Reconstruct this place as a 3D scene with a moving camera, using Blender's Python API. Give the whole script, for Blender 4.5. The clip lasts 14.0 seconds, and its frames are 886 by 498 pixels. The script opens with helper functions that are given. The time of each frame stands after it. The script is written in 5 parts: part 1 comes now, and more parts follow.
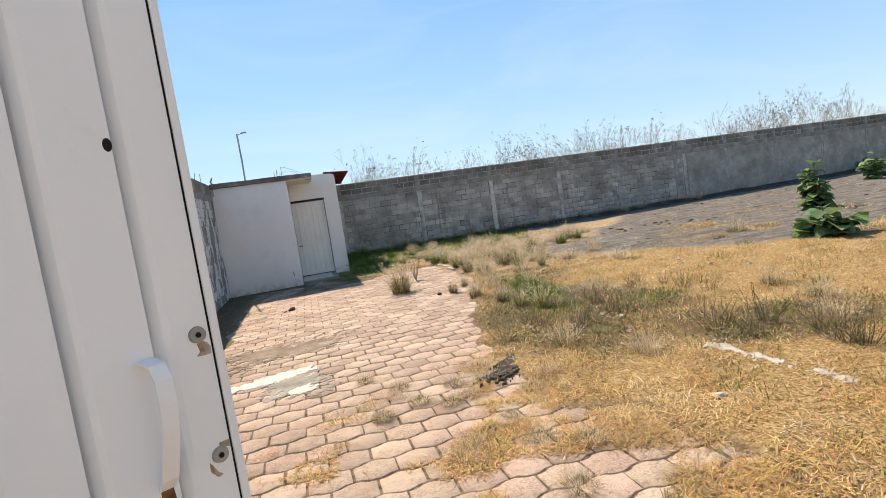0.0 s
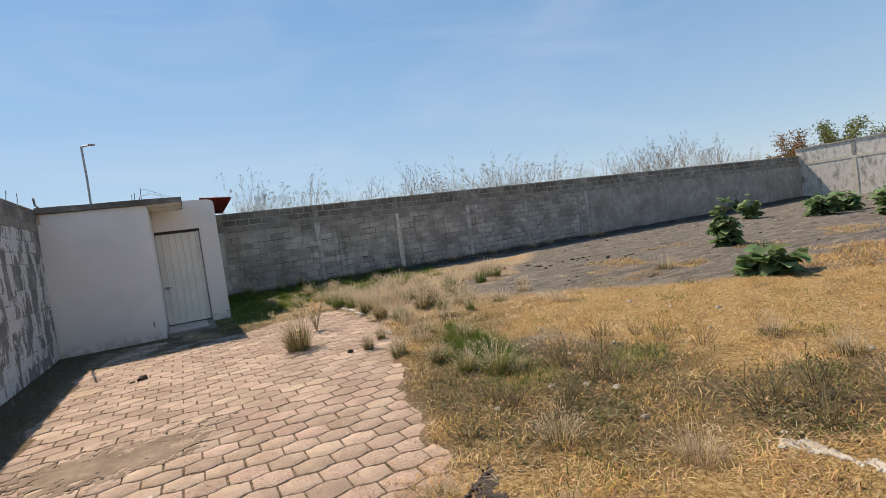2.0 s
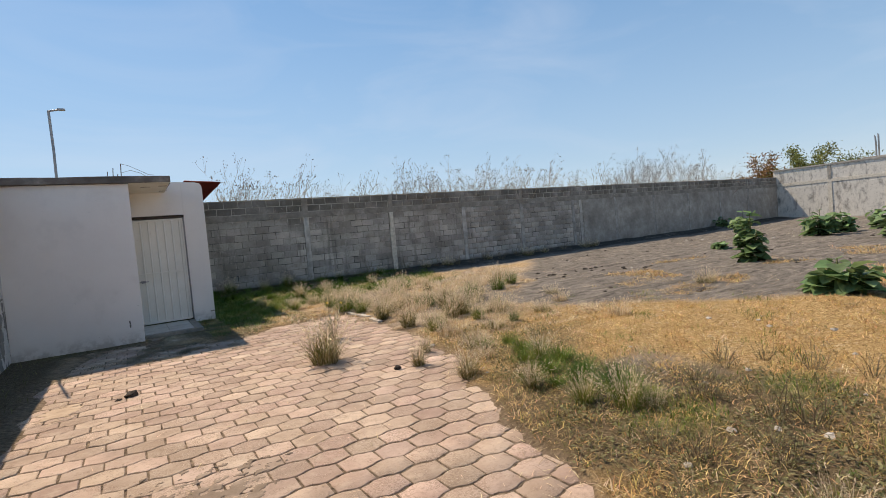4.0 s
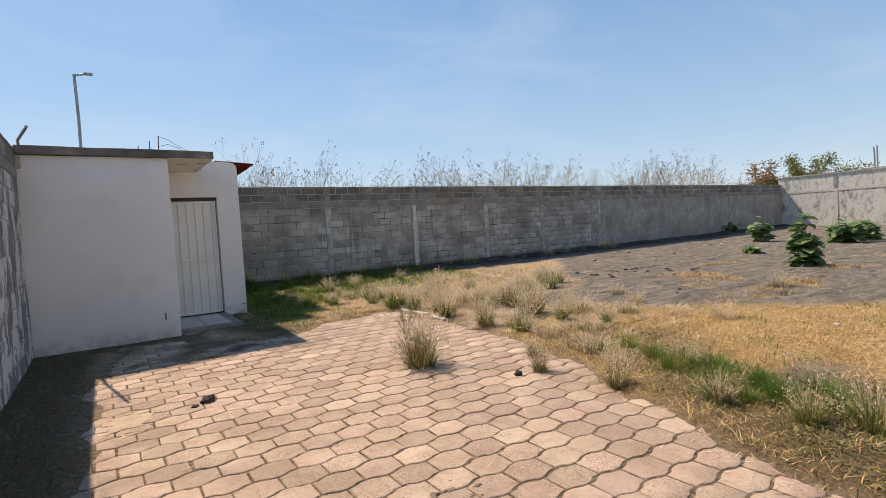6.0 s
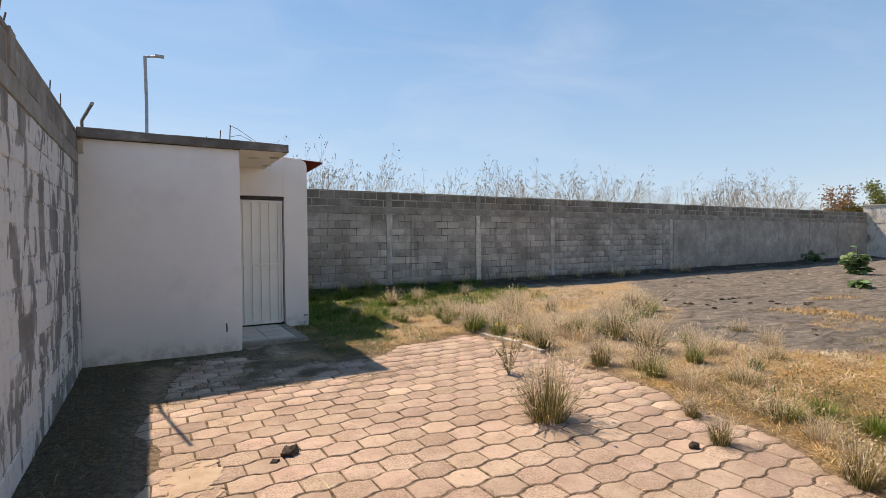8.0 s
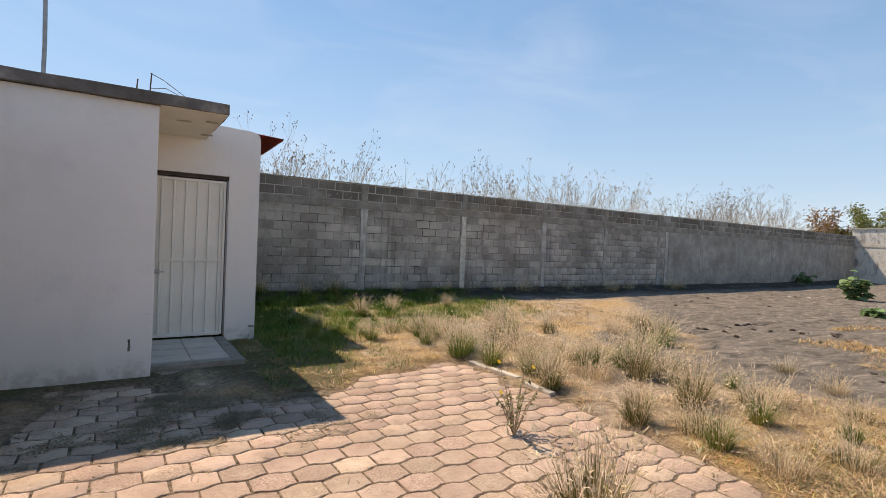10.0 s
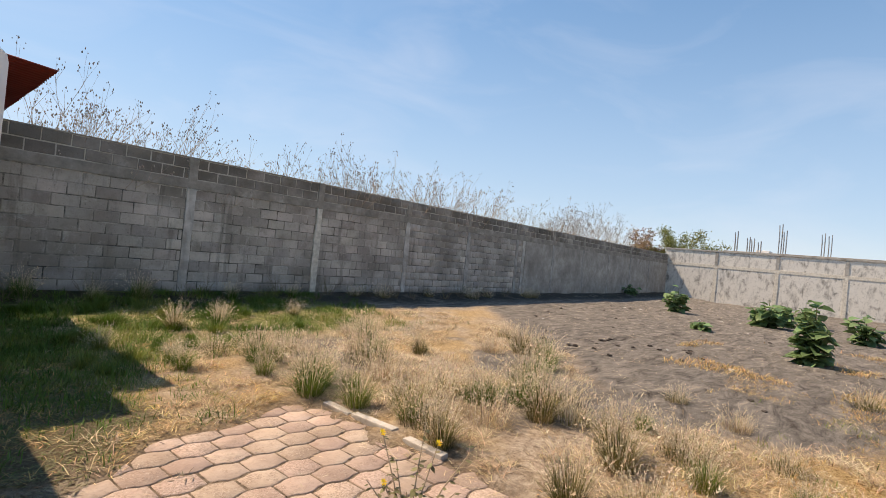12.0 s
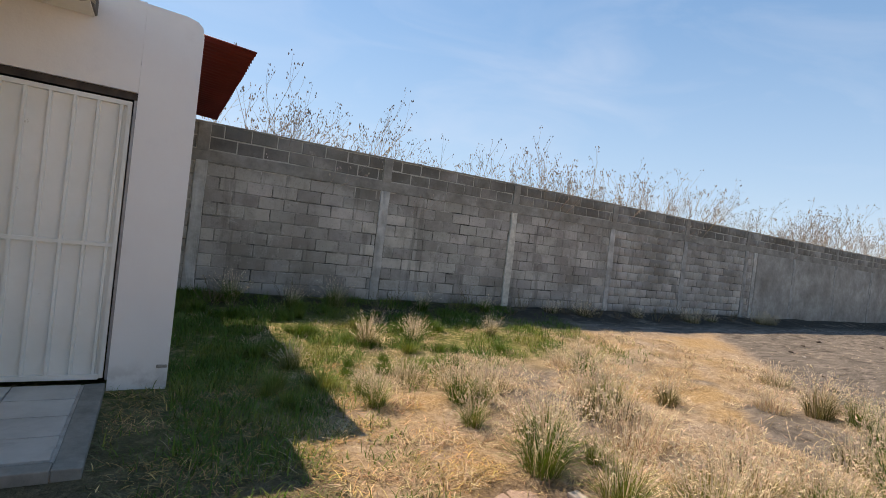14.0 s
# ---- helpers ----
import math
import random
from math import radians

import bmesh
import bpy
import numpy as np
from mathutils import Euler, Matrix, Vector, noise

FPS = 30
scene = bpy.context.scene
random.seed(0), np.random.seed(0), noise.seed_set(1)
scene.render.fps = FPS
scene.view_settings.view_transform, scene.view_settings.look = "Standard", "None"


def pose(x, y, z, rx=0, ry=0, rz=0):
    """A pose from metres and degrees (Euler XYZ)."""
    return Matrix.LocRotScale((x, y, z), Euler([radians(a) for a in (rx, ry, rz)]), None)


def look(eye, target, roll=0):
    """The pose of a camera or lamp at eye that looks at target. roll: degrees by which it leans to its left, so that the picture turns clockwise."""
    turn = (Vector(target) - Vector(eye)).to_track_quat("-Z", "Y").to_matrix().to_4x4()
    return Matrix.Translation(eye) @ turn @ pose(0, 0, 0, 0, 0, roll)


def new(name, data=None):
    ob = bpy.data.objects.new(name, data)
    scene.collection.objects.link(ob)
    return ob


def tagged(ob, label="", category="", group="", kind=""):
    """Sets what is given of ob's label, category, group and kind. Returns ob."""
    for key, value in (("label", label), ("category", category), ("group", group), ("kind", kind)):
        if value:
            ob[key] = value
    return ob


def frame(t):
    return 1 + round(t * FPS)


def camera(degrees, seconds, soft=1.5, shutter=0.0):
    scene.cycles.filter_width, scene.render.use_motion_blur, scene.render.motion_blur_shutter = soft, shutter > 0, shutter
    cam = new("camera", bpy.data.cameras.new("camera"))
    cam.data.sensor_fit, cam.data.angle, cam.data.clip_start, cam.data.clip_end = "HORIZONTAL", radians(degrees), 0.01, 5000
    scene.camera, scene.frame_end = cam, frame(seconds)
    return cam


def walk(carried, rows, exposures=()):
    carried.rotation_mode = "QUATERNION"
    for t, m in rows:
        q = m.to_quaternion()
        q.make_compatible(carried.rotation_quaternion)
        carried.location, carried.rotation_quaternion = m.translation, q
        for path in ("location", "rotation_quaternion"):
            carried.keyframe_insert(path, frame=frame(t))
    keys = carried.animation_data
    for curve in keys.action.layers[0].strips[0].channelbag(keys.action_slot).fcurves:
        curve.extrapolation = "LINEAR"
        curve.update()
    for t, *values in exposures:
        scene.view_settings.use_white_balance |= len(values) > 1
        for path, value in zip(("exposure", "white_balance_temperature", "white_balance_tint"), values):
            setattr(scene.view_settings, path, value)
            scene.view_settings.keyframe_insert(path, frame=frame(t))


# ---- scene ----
cam = camera(82.7, 14.0, soft=0.8)
METRES, EYE, TILT, LEAN, TURN = 11.6, 1.5, 0.0, 0.0, -15.0
ROWS = [
    (0.0, 0.0, 0.0, 0.0, -0.72, -4.84, 8.5),
    (0.5, 0.0012, 0.0365, -0.0037, -6.44, -6.53, 11.42),
    (1.0, 0.0034, 0.0751, 0.0002, -10.12, -4.4, 10.89),
    (1.5, -0.0002, 0.1181, 0.0013, -10.76, -3.69, 9.49),
    (2.0, -0.019, 0.152, -0.0008, -12.69, -2.46, 7.87),
    (2.5, -0.0334, 0.1815, 0.0014, -13.65, -2.17, 6.87),
    (3.0, -0.0538, 0.216, 0.0025, -14.7, -2.08, 6.18),
    (5.5, -0.1763, 0.3447, -0.0052, -19.53, -2.62, 4.0),
    (6.0, -0.2019, 0.3722, -0.0038, -19.26, -2.49, 3.41),
    (6.5, -0.2284, 0.3937, -0.0014, -17.09, -1.32, 2.08),
    (7.0, -0.2373, 0.4206, -0.0013, -16.15, -1.27, 1.47),
    (7.5, -0.243, 0.4515, 0.0002, -15.28, -1.09, 0.79),
    (10.0, -0.2126, 0.6232, -0.0003, -17.62, -0.74, -2.41),
    (10.5, -0.2045, 0.6578, -0.0029, -22.85, -0.22, -3.34),
    (11.0, -0.1889, 0.6906, -0.0021, -27.92, 0.33, -3.96),
    (11.5, -0.179, 0.7213, -0.0015, -32.69, 0.48, -5.0),
    (12.0, -0.1754, 0.7555, -0.0006, -34.58, 0.43, -5.7),
    (12.5, -0.1689, 0.7936, -0.006, -31.02, 0.52, -6.43),
    (13.0, -0.1695, 0.8273, -0.0071, -26.14, 0.12, -6.81),
    (13.5, -0.1666, 0.8635, -0.0065, -20.44, -0.43, -6.82),
    (14.0, -0.1611, 0.8989, -0.0068, -15.06, -0.63, -6.68),
]
walk(cam, [(t, pose(0, 0, EYE, TILT, LEAN, TURN) @ pose(METRES * x, METRES * y, METRES * z, 90 + pitch, roll, yaw)) for t, x, y, z, yaw, pitch, roll in ROWS],
     [(0.0, 0.45, 7300, 11), (0.8, 0.18, 7300, 12), (1.5, 0.02, 7400, 13), (3.0, 0.06, 7500, 13), (5.5, 0.17, 7700, 15), (7.5, 0.23, 7850, 16), (14.0, 0.35, 8000, 17)])

# ---- world, sun, light ----
SUN_WAY = Vector((-0.70, 1.82, 2.85)).normalized()
world = bpy.data.worlds.new("sky")
scene.world = world
world.use_nodes = True
wn = world.node_tree
sky = wn.nodes.new("ShaderNodeTexSky")
sky.sky_type = "NISHITA"
sky.sun_disc = False
sky.sun_elevation = math.asin(SUN_WAY.z)
sky.sun_rotation = math.atan2(SUN_WAY.x, SUN_WAY.y)
sky.altitude = 900.0
sky.air_density = 1.0
sky.dust_density = 0.15
sky.ozone_density = 1.2
wn.nodes["Background"].inputs[1].default_value = 0.375
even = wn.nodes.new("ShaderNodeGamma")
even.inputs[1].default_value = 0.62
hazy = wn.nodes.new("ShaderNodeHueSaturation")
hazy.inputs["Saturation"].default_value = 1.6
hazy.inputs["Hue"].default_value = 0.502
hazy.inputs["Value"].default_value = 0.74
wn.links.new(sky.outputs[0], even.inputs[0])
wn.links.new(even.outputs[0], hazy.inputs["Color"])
# thin high cirrus, hardly brighter than the blue
where = wn.nodes.new("ShaderNodeTexCoord")
wisp_way = wn.nodes.new("ShaderNodeMapping")
wisp_way.inputs["Scale"].default_value = (1.0, 1.6, 4.5)
wisp = wn.nodes.new("ShaderNodeTexNoise")
wisp.inputs["Scale"].default_value = 2.1
wisp.inputs["Detail"].default_value = 7
wisp.inputs["Roughness"].default_value = 0.55
wisp.inputs["Distortion"].default_value = 0.9
wisp_amount = wn.nodes.new("ShaderNodeMapRange")
wisp_amount.inputs[1].default_value, wisp_amount.inputs[2].default_value = 0.46, 0.78
wisp_amount.inputs[4].default_value = 0.2
wn.links.new(where.outputs["Generated"], wisp_way.inputs["Vector"])
wn.links.new(wisp_way.outputs[0], wisp.inputs["Vector"])
wn.links.new(wisp.outputs["Fac"], wisp_amount.inputs[0])
cirrus = wn.nodes.new("ShaderNodeMix")
cirrus.data_type = "RGBA"
cirrus.inputs[7].default_value = (1.7, 2.0, 2.5, 1)
wn.links.new(wisp_amount.outputs[0], cirrus.inputs[0])
haze = wn.nodes.new("ShaderNodeMix")
haze.data_type = "RGBA"
haze.inputs[7].default_value = (0.84, 1.36, 2.14, 1)
# dust haze lies low and thins out towards the zenith
height = wn.nodes.new("ShaderNodeSeparateXYZ")
low_haze = wn.nodes.new("ShaderNodeMapRange")
low_haze.interpolation_type = "SMOOTHSTEP"
for i_, v_ in enumerate((0.0, 0.55, 0.62, 0.0)):
    low_haze.inputs[i_ + 1].default_value = v_
wn.links.new(where.outputs["Generated"], height.inputs[0])
wn.links.new(height.outputs[2], low_haze.inputs[0])
wn.links.new(low_haze.outputs[0], haze.inputs[0])
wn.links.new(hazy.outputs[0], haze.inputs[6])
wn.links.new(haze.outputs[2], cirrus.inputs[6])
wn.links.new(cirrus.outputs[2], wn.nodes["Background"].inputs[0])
sun_data = bpy.data.lights.new("sun", "SUN")
sun_data.energy = 5.0
sun_data.angle = radians(0.55)
sun_data.color = (1.0, 0.915, 0.80)
sun = new("sun", sun_data)
sun.matrix_world = look(SUN_WAY * 60, (0, 0, 0))


# ---- materials ----
def ramp(nt, stops):
    r = nt.nodes.new("ShaderNodeValToRGB")
    while len(r.color_ramp.elements) < len(stops):
        r.color_ramp.elements.new(0.5)
    for e, (p, c) in zip(r.color_ramp.elements, stops):
        e.position, e.color = p, (*c, 1)
    return r


class Mat:
    """A small builder of node materials on world coordinates."""

    def __init__(self, name, rough=0.85, metal=0.0, spec=0.3):
        self.m = bpy.data.materials.new(name)
        self.m.use_nodes = True
        self.nt = self.m.node_tree
        self.b = self.nt.nodes["Principled BSDF"]
        self.b.inputs["Roughness"].default_value = rough
        self.b.inputs["Metallic"].default_value = metal
        self.b.inputs["Specular IOR Level"].default_value = spec
        self.geo = self.nt.nodes.new("ShaderNodeNewGeometry")
        self.pos = self.geo.outputs["Position"]
        self.col = None
        self.height = None

    def link(self, a, b):
        self.nt.links.new(a, b)

    def stretch(self, sx, sy, sz):
        n = self.nt.nodes.new("ShaderNodeVectorMath")
        n.operation = "MULTIPLY"
        self.link(self.geo.outputs["Position"], n.inputs[0])
        n.inputs[1].default_value = (sx, sy, sz)
        self.pos = n.outputs[0]
        return self

    def noise(self, scale, detail=5, rough=0.6, distort=0.0):
        n = self.nt.nodes.new("ShaderNodeTexNoise")
        n.inputs["Scale"].default_value = scale
        n.inputs["Detail"].default_value = detail
        n.inputs["Roughness"].default_value = rough
        n.inputs["Distortion"].default_value = distort
        self.link(self.pos, n.inputs["Vector"])
        return n.outputs["Fac"]

    def math(self, op, a, b=0.0):
        n = self.nt.nodes.new("ShaderNodeMath")
        n.operation = op
        for i, v in enumerate((a, b)):
            if isinstance(v, (int, float)):
                n.inputs[i].default_value = v
            else:
                self.link(v, n.inputs[i])
        return n.outputs[0]

    def span(self, v, a, b, lo=0.0, hi=1.0):
        n = self.nt.nodes.new("ShaderNodeMapRange")
        n.interpolation_type = "SMOOTHSTEP"
        self.link(v, n.inputs[0])
        for i, x in enumerate((a, b, lo, hi)):
            n.inputs[i + 1].default_value = x
        return n.outputs[0]

    def axis(self, which):
        n = self.nt.nodes.new("ShaderNodeSeparateXYZ")
        self.link(self.geo.outputs["Position"], n.inputs[0])
        return n.outputs[which]

    def attribute(self, name):
        n = self.nt.nodes.new("ShaderNodeAttribute")
        n.attribute_name = name
        return n.outputs["Fac"]

    def base(self, scale, stops, detail=5, rough=0.6, distort=0.0):
        r = ramp(self.nt, stops)
        self.link(self.noise(scale, detail, rough, distort), r.inputs[0])
        self.col = r.outputs[0]
        return self

    def over(self, fac, colour, mode="MIX"):
        n = self.nt.nodes.new("ShaderNodeMix")
        n.data_type, n.blend_type = "RGBA", mode
        if isinstance(fac, (int, float)):
            n.inputs[0].default_value = fac
        else:
            self.link(fac, n.inputs[0])
        self.link(self.col, n.inputs[6])
        if isinstance(colour, tuple):
            n.inputs[7].default_value = (*colour, 1)
        else:
            self.link(colour, n.inputs[7])
        self.col = n.outputs[2]
        return self

    def vary(self, lo, hi, island=False, hue=0.0):
        n = self.nt.nodes.new("ShaderNodeHueSaturation")
        if island:
            r = self.geo.outputs["Random Per Island"]
        else:
            r = self.nt.nodes.new("ShaderNodeObjectInfo").outputs["Random"]
        mr = self.nt.nodes.new("ShaderNodeMapRange")
        self.link(r, mr.inputs[0])
        mr.inputs[3].default_value, mr.inputs[4].default_value = lo, hi
        self.link(mr.outputs[0], n.inputs["Value"])
        if hue:
            f = self.math("FRACT", self.math("MULTIPLY", r, 7.13))
            mh = self.nt.nodes.new("ShaderNodeMapRange")
            self.link(f, mh.inputs[0])
            mh.inputs[3].default_value, mh.inputs[4].default_value = 0.5 - hue, 0.5 + hue
            self.link(mh.outputs[0], n.inputs["Hue"])
        self.link(self.col, n.inputs["Color"])
        self.col = n.outputs[0]
        return self

    def bump(self, scale, strength=0.4, dist=0.01, detail=6):
        n = self.nt.nodes.new("ShaderNodeBump")
        n.inputs["Strength"].default_value = strength
        n.inputs["Distance"].default_value = dist
        self.link(self.noise(scale, detail, 0.65), n.inputs["Height"])
        if self.height:
            self.link(self.height, n.inputs["Normal"])
        self.height = n.outputs[0]
        return self

    def done(self):
        self.link(self.col, self.b.inputs["Base Color"])
        if self.height:
            self.link(self.height, self.b.inputs["Normal"])
        return self.m


def leafy(name, stops, lo, hi, island=True, hue=0.03, rough=0.6, through_light=0.25, scale=3.0, spec=0.25):
    """Foliage: thin, lets some light pass."""
    k = Mat(name, rough=rough, spec=spec).base(scale, stops).vary(lo, hi, island=island, hue=hue)
    m = k.done()
    nt = k.nt
    tr = nt.nodes.new("ShaderNodeBsdfTranslucent")
    nt.links.new(k.col, tr.inputs[0])
    mix = nt.nodes.new("ShaderNodeMixShader")
    mix.inputs[0].default_value = through_light
    nt.links.new(k.b.outputs[0], mix.inputs[1])
    nt.links.new(tr.outputs[0], mix.inputs[2])
    nt.links.new(mix.outputs[0], nt.nodes["Material Output"].inputs[0])
    return m


def block_material(name, island, tone=1.16):
    k = Mat(name, rough=0.93, spec=0.12)
    k.base(3.0, [(0.3, (0.27 * tone, 0.238 * tone, 0.20 * tone)), (0.5, (0.41 * tone, 0.37 * tone, 0.32 * tone)), (0.72, (0.56 * tone, 0.51 * tone, 0.45 * tone))], 8)
    k.vary(0.74, 1.16, island=island, hue=0.012)
    # rain stains and lime bloom that run across blocks and joints alike
    k.over(k.math("MULTIPLY", k.span(k.noise(0.75, 10, 0.74), 0.45, 0.60), 0.60), (0.15, 0.132, 0.105))
    k.over(k.math("MULTIPLY", k.span(k.noise(2.6, 9, 0.78, 0.6), 0.55, 0.68), 0.55), (0.58, 0.54, 0.48))
    k.stretch(3.2, 3.2, 0.35)
    k.over(k.math("MULTIPLY", k.span(k.noise(1.5, 7, 0.7), 0.54, 0.68), 0.45), (0.13, 0.115, 0.092))
    k.stretch(1, 1, 1)
    z = k.axis(2)
    mould = k.math("MULTIPLY", k.span(z, 1.7, 2.75), k.span(k.noise(0.8, 6), 0.32, 0.6))
    k.over(k.math("MULTIPLY", mould, 0.7), (0.10, 0.086, 0.068))
    lime = k.math("MULTIPLY", k.span(z, 1.1, 0.3), k.span(k.noise(1.7, 7), 0.45, 0.66))
    k.over(k.math("MULTIPLY", lime, 0.45), (0.50, 0.48, 0.45))
    damp = k.math("MULTIPLY", k.span(z, 0.42, 0.16), k.span(k.noise(2.4, 7), 0.30, 0.52))
    k.over(k.math("MULTIPLY", damp, 0.7), (0.075, 0.068, 0.055))
    k.over(k.math("MULTIPLY", k.span(k.noise(26, 3), 0.60, 0.76), 0.5), (0.12, 0.105, 0.09))
    k.bump(9, 0.8, 0.018).bump(90, 0.8, 0.007)
    return k.done()


M_BLOCK = block_material("concrete_block", False)
M_BLOCKS = block_material("concrete_block_rest", True)
M_BROWN = block_material("brown_block", False, 0.9)
M_BROWNS = block_material("brown_block_rest", True, 0.9)

k = Mat("mortar", rough=0.95, spec=0.1).base(1.9, [(0.36, (0.07, 0.06, 0.048)), (0.47, (0.20, 0.18, 0.15)), (0.60, (0.46, 0.42, 0.36))], 10, 0.75)
k.over(k.math("MULTIPLY", k.span(k.axis(2), 2.38, 2.46), 0.75), (0.50, 0.46, 0.38))
M_MORTAR = k.bump(40, 0.6, 0.01).done()

k = Mat("cement_render", rough=0.92, spec=0.15).base(1.1, [(0.3, (0.19, 0.172, 0.145)), (0.5, (0.34, 0.312, 0.27)), (0.7, (0.54, 0.505, 0.45))], 10, 0.74)
k.over(k.math("MULTIPLY", k.span(k.noise(4.5, 8, 0.7), 0.55, 0.75), 0.45), (0.2, 0.19, 0.17))
M_RENDER = k.bump(6, 0.5, 0.02).bump(70, 0.4, 0.005).done()

k = Mat("column_concrete", rough=0.9, spec=0.15).base(4.0, [(0.3, (0.33, 0.305, 0.265)), (0.55, (0.48, 0.455, 0.41)), (0.75, (0.62, 0.60, 0.55))], 8)
k.over(k.math("MULTIPLY", k.span(k.noise(2.2, 6), 0.5, 0.65), 0.5), (0.22, 0.21, 0.19)).vary(0.72, 1.1)
M_COLUMN = k.bump(12, 0.5, 0.012).bump(90, 0.4, 0.004).done()

k = Mat("beam_concrete", rough=0.92, spec=0.15).base(2.5, [(0.3, (0.17, 0.152, 0.125)), (0.55, (0.30, 0.273, 0.232)), (0.75, (0.46, 0.425, 0.37))], 9, 0.7)
M_BEAM = k.bump(10, 0.5, 0.015).bump(90, 0.4, 0.004).done()


def peeling(name, island, paint, lo, hi, top):
    """Lime wash that has come away from concrete blocks in flakes."""
    k = Mat(name, rough=0.93, spec=0.12)
    k.base(3.5, [(0.3, (0.17, 0.16, 0.145)), (0.7, (0.29, 0.275, 0.25))]).vary(0.85, 1.15, island=island)
    chance = k.geo.outputs["Random Per Island"] if island else k.nt.nodes.new("ShaderNodeObjectInfo").outputs["Random"]
    chance = k.math("MULTIPLY", k.math("SUBTRACT", k.math("FRACT", k.math("MULTIPLY", chance, 17.3)), 0.5), 0.11)
    k.stretch(1.25, 1.25, 0.6)
    flakes = k.span(k.math("ADD", k.noise(3.0, 9, 0.62, 0.5), chance), lo, hi)
    k.stretch(1, 1, 1)
    flakes = k.math("MULTIPLY", flakes, k.span(k.axis(2), top + 0.03, top - 0.03))
    k.over(flakes, paint)
    k.over(k.math("MULTIPLY", k.span(k.noise(11, 9, 0.75), 0.52, 0.68), 0.55), (0.16, 0.145, 0.12))
    k.bump(5, 0.6, 0.02).bump(80, 0.6, 0.006)
    return k.done()


M_PEEL = peeling("lime_washed_block", False, (0.60, 0.58, 0.54), 0.465, 0.525, 2.5)
M_PEELS = peeling("lime_washed_block_rest", True, (0.60, 0.58, 0.54), 0.465, 0.525, 2.5)
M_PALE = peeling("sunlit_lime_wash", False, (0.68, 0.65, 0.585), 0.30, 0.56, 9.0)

k = Mat("white_plaster", rough=0.85, spec=0.2).base(0.9, [(0.3, (0.73, 0.705, 0.665)), (0.7, (0.81, 0.79, 0.75))], 8)
k.over(k.math("MULTIPLY", k.span(k.noise(1.6, 7, 0.65), 0.55, 0.72), 0.25), (0.57, 0.55, 0.515))
k.over(k.math("MULTIPLY", k.span(k.noise(14, 4), 0.7, 0.78), 0.5), (0.5, 0.48, 0.45))
foot = k.math("MULTIPLY", k.span(k.axis(2), 0.3, 0.04), k.span(k.noise(7, 6), 0.42, 0.62))
k.over(k.math("MULTIPLY", foot, 0.6), (0.42, 0.38, 0.33))
M_PLASTER = k.bump(3, 0.35, 0.02).bump(60, 0.3, 0.004).done()

k = Mat("weathered_slab", rough=0.93, spec=0.15).base(3.5, [(0.3, (0.09, 0.08, 0.07)), (0.55, (0.17, 0.155, 0.14)), (0.78, (0.40, 0.37, 0.33))], 8)
M_SLAB = k.bump(12, 0.6, 0.015).bump(90, 0.5, 0.004).done()

# cream base holds the door recess's warm bounced light; chips are real wear
k = Mat("cream_bounce_tone", rough=0.8, spec=0.2).base(3.0, [(0.3, (0.72, 0.68, 0.58)), (0.7, (0.80, 0.77, 0.68))], 6)
k.over(k.span(k.noise(5.5, 8, 0.7), 0.66, 0.72), (0.42, 0.38, 0.32))
M_CREAM = k.bump(20, 0.3, 0.006).done()

k = Mat("door_steel", rough=0.45, spec=0.4).base(2.0, [(0.3, (0.70, 0.69, 0.62)), (0.7, (0.79, 0.78, 0.72))], 6)
k.over(k.math("MULTIPLY", k.span(k.noise(9, 8, 0.7), 0.66, 0.74), 0.7), (0.33, 0.27, 0.2))
M_DOOR = k.bump(8, 0.15, 0.01).done()

k = Mat("gate_enamel", rough=0.42, spec=0.4).base(1.5, [(0.3, (0.76, 0.77, 0.77)), (0.7, (0.82, 0.83, 0.83))], 5)
k.over(k.math("MULTIPLY", k.span(k.noise(22, 6, 0.7), 0.72, 0.76), 0.8), (0.32, 0.2, 0.1))
k.over(k.math("MULTIPLY", k.span(k.noise(5, 8, 0.7), 0.6, 0.75), 0.2), (0.55, 0.54, 0.5))
M_GATE = k.bump(4, 0.12, 0.01).bump(200, 0.06, 0.002).done()

k = Mat("bare_lock_steel", rough=0.42, metal=0.8).base(40, [(0.35, (0.2, 0.16, 0.12)), (0.6, (0.42, 0.39, 0.35)), (0.75, (0.3, 0.2, 0.12))], 6)
M_LOCK = k.bump(120, 0.3, 0.002).done()
k = Mat("rust", rough=0.9, spec=0.2).base(30, [(0.35, (0.10, 0.045, 0.02)), (0.65, (0.30, 0.13, 0.05))], 7)
M_RUST = k.bump(120, 0.5, 0.003).done()
k = Mat("black_gap", rough=0.9, spec=0.1).base(20, [(0.3, (0.012, 0.011, 0.010)), (0.7, (0.03, 0.027, 0.024))])
M_BLACK = k.done()
k = Mat("brown_door_frame", rough=0.6).base(8, [(0.3, (0.025, 0.019, 0.015)), (0.7, (0.08, 0.06, 0.048))], 7)
M_FRAME = k.bump(60, 0.3, 0.003).done()
k = Mat("grey_galvanised", rough=0.5, metal=0.6).base(9, [(0.3, (0.25, 0.25, 0.25)), (0.7, (0.40, 0.40, 0.40))])
M_STEEL = k.bump(80, 0.2, 0.002).done()
k = Mat("rusty_rebar", rough=0.9).base(14, [(0.3, (0.09, 0.06, 0.05)), (0.7, (0.22, 0.15, 0.11))])
M_REBAR = k.done()
k = Mat("red_roof_sheet", rough=0.6, spec=0.3).base(2.5, [(0.3, (0.10, 0.013, 0.010)), (0.7, (0.16, 0.022, 0.016))], 6)
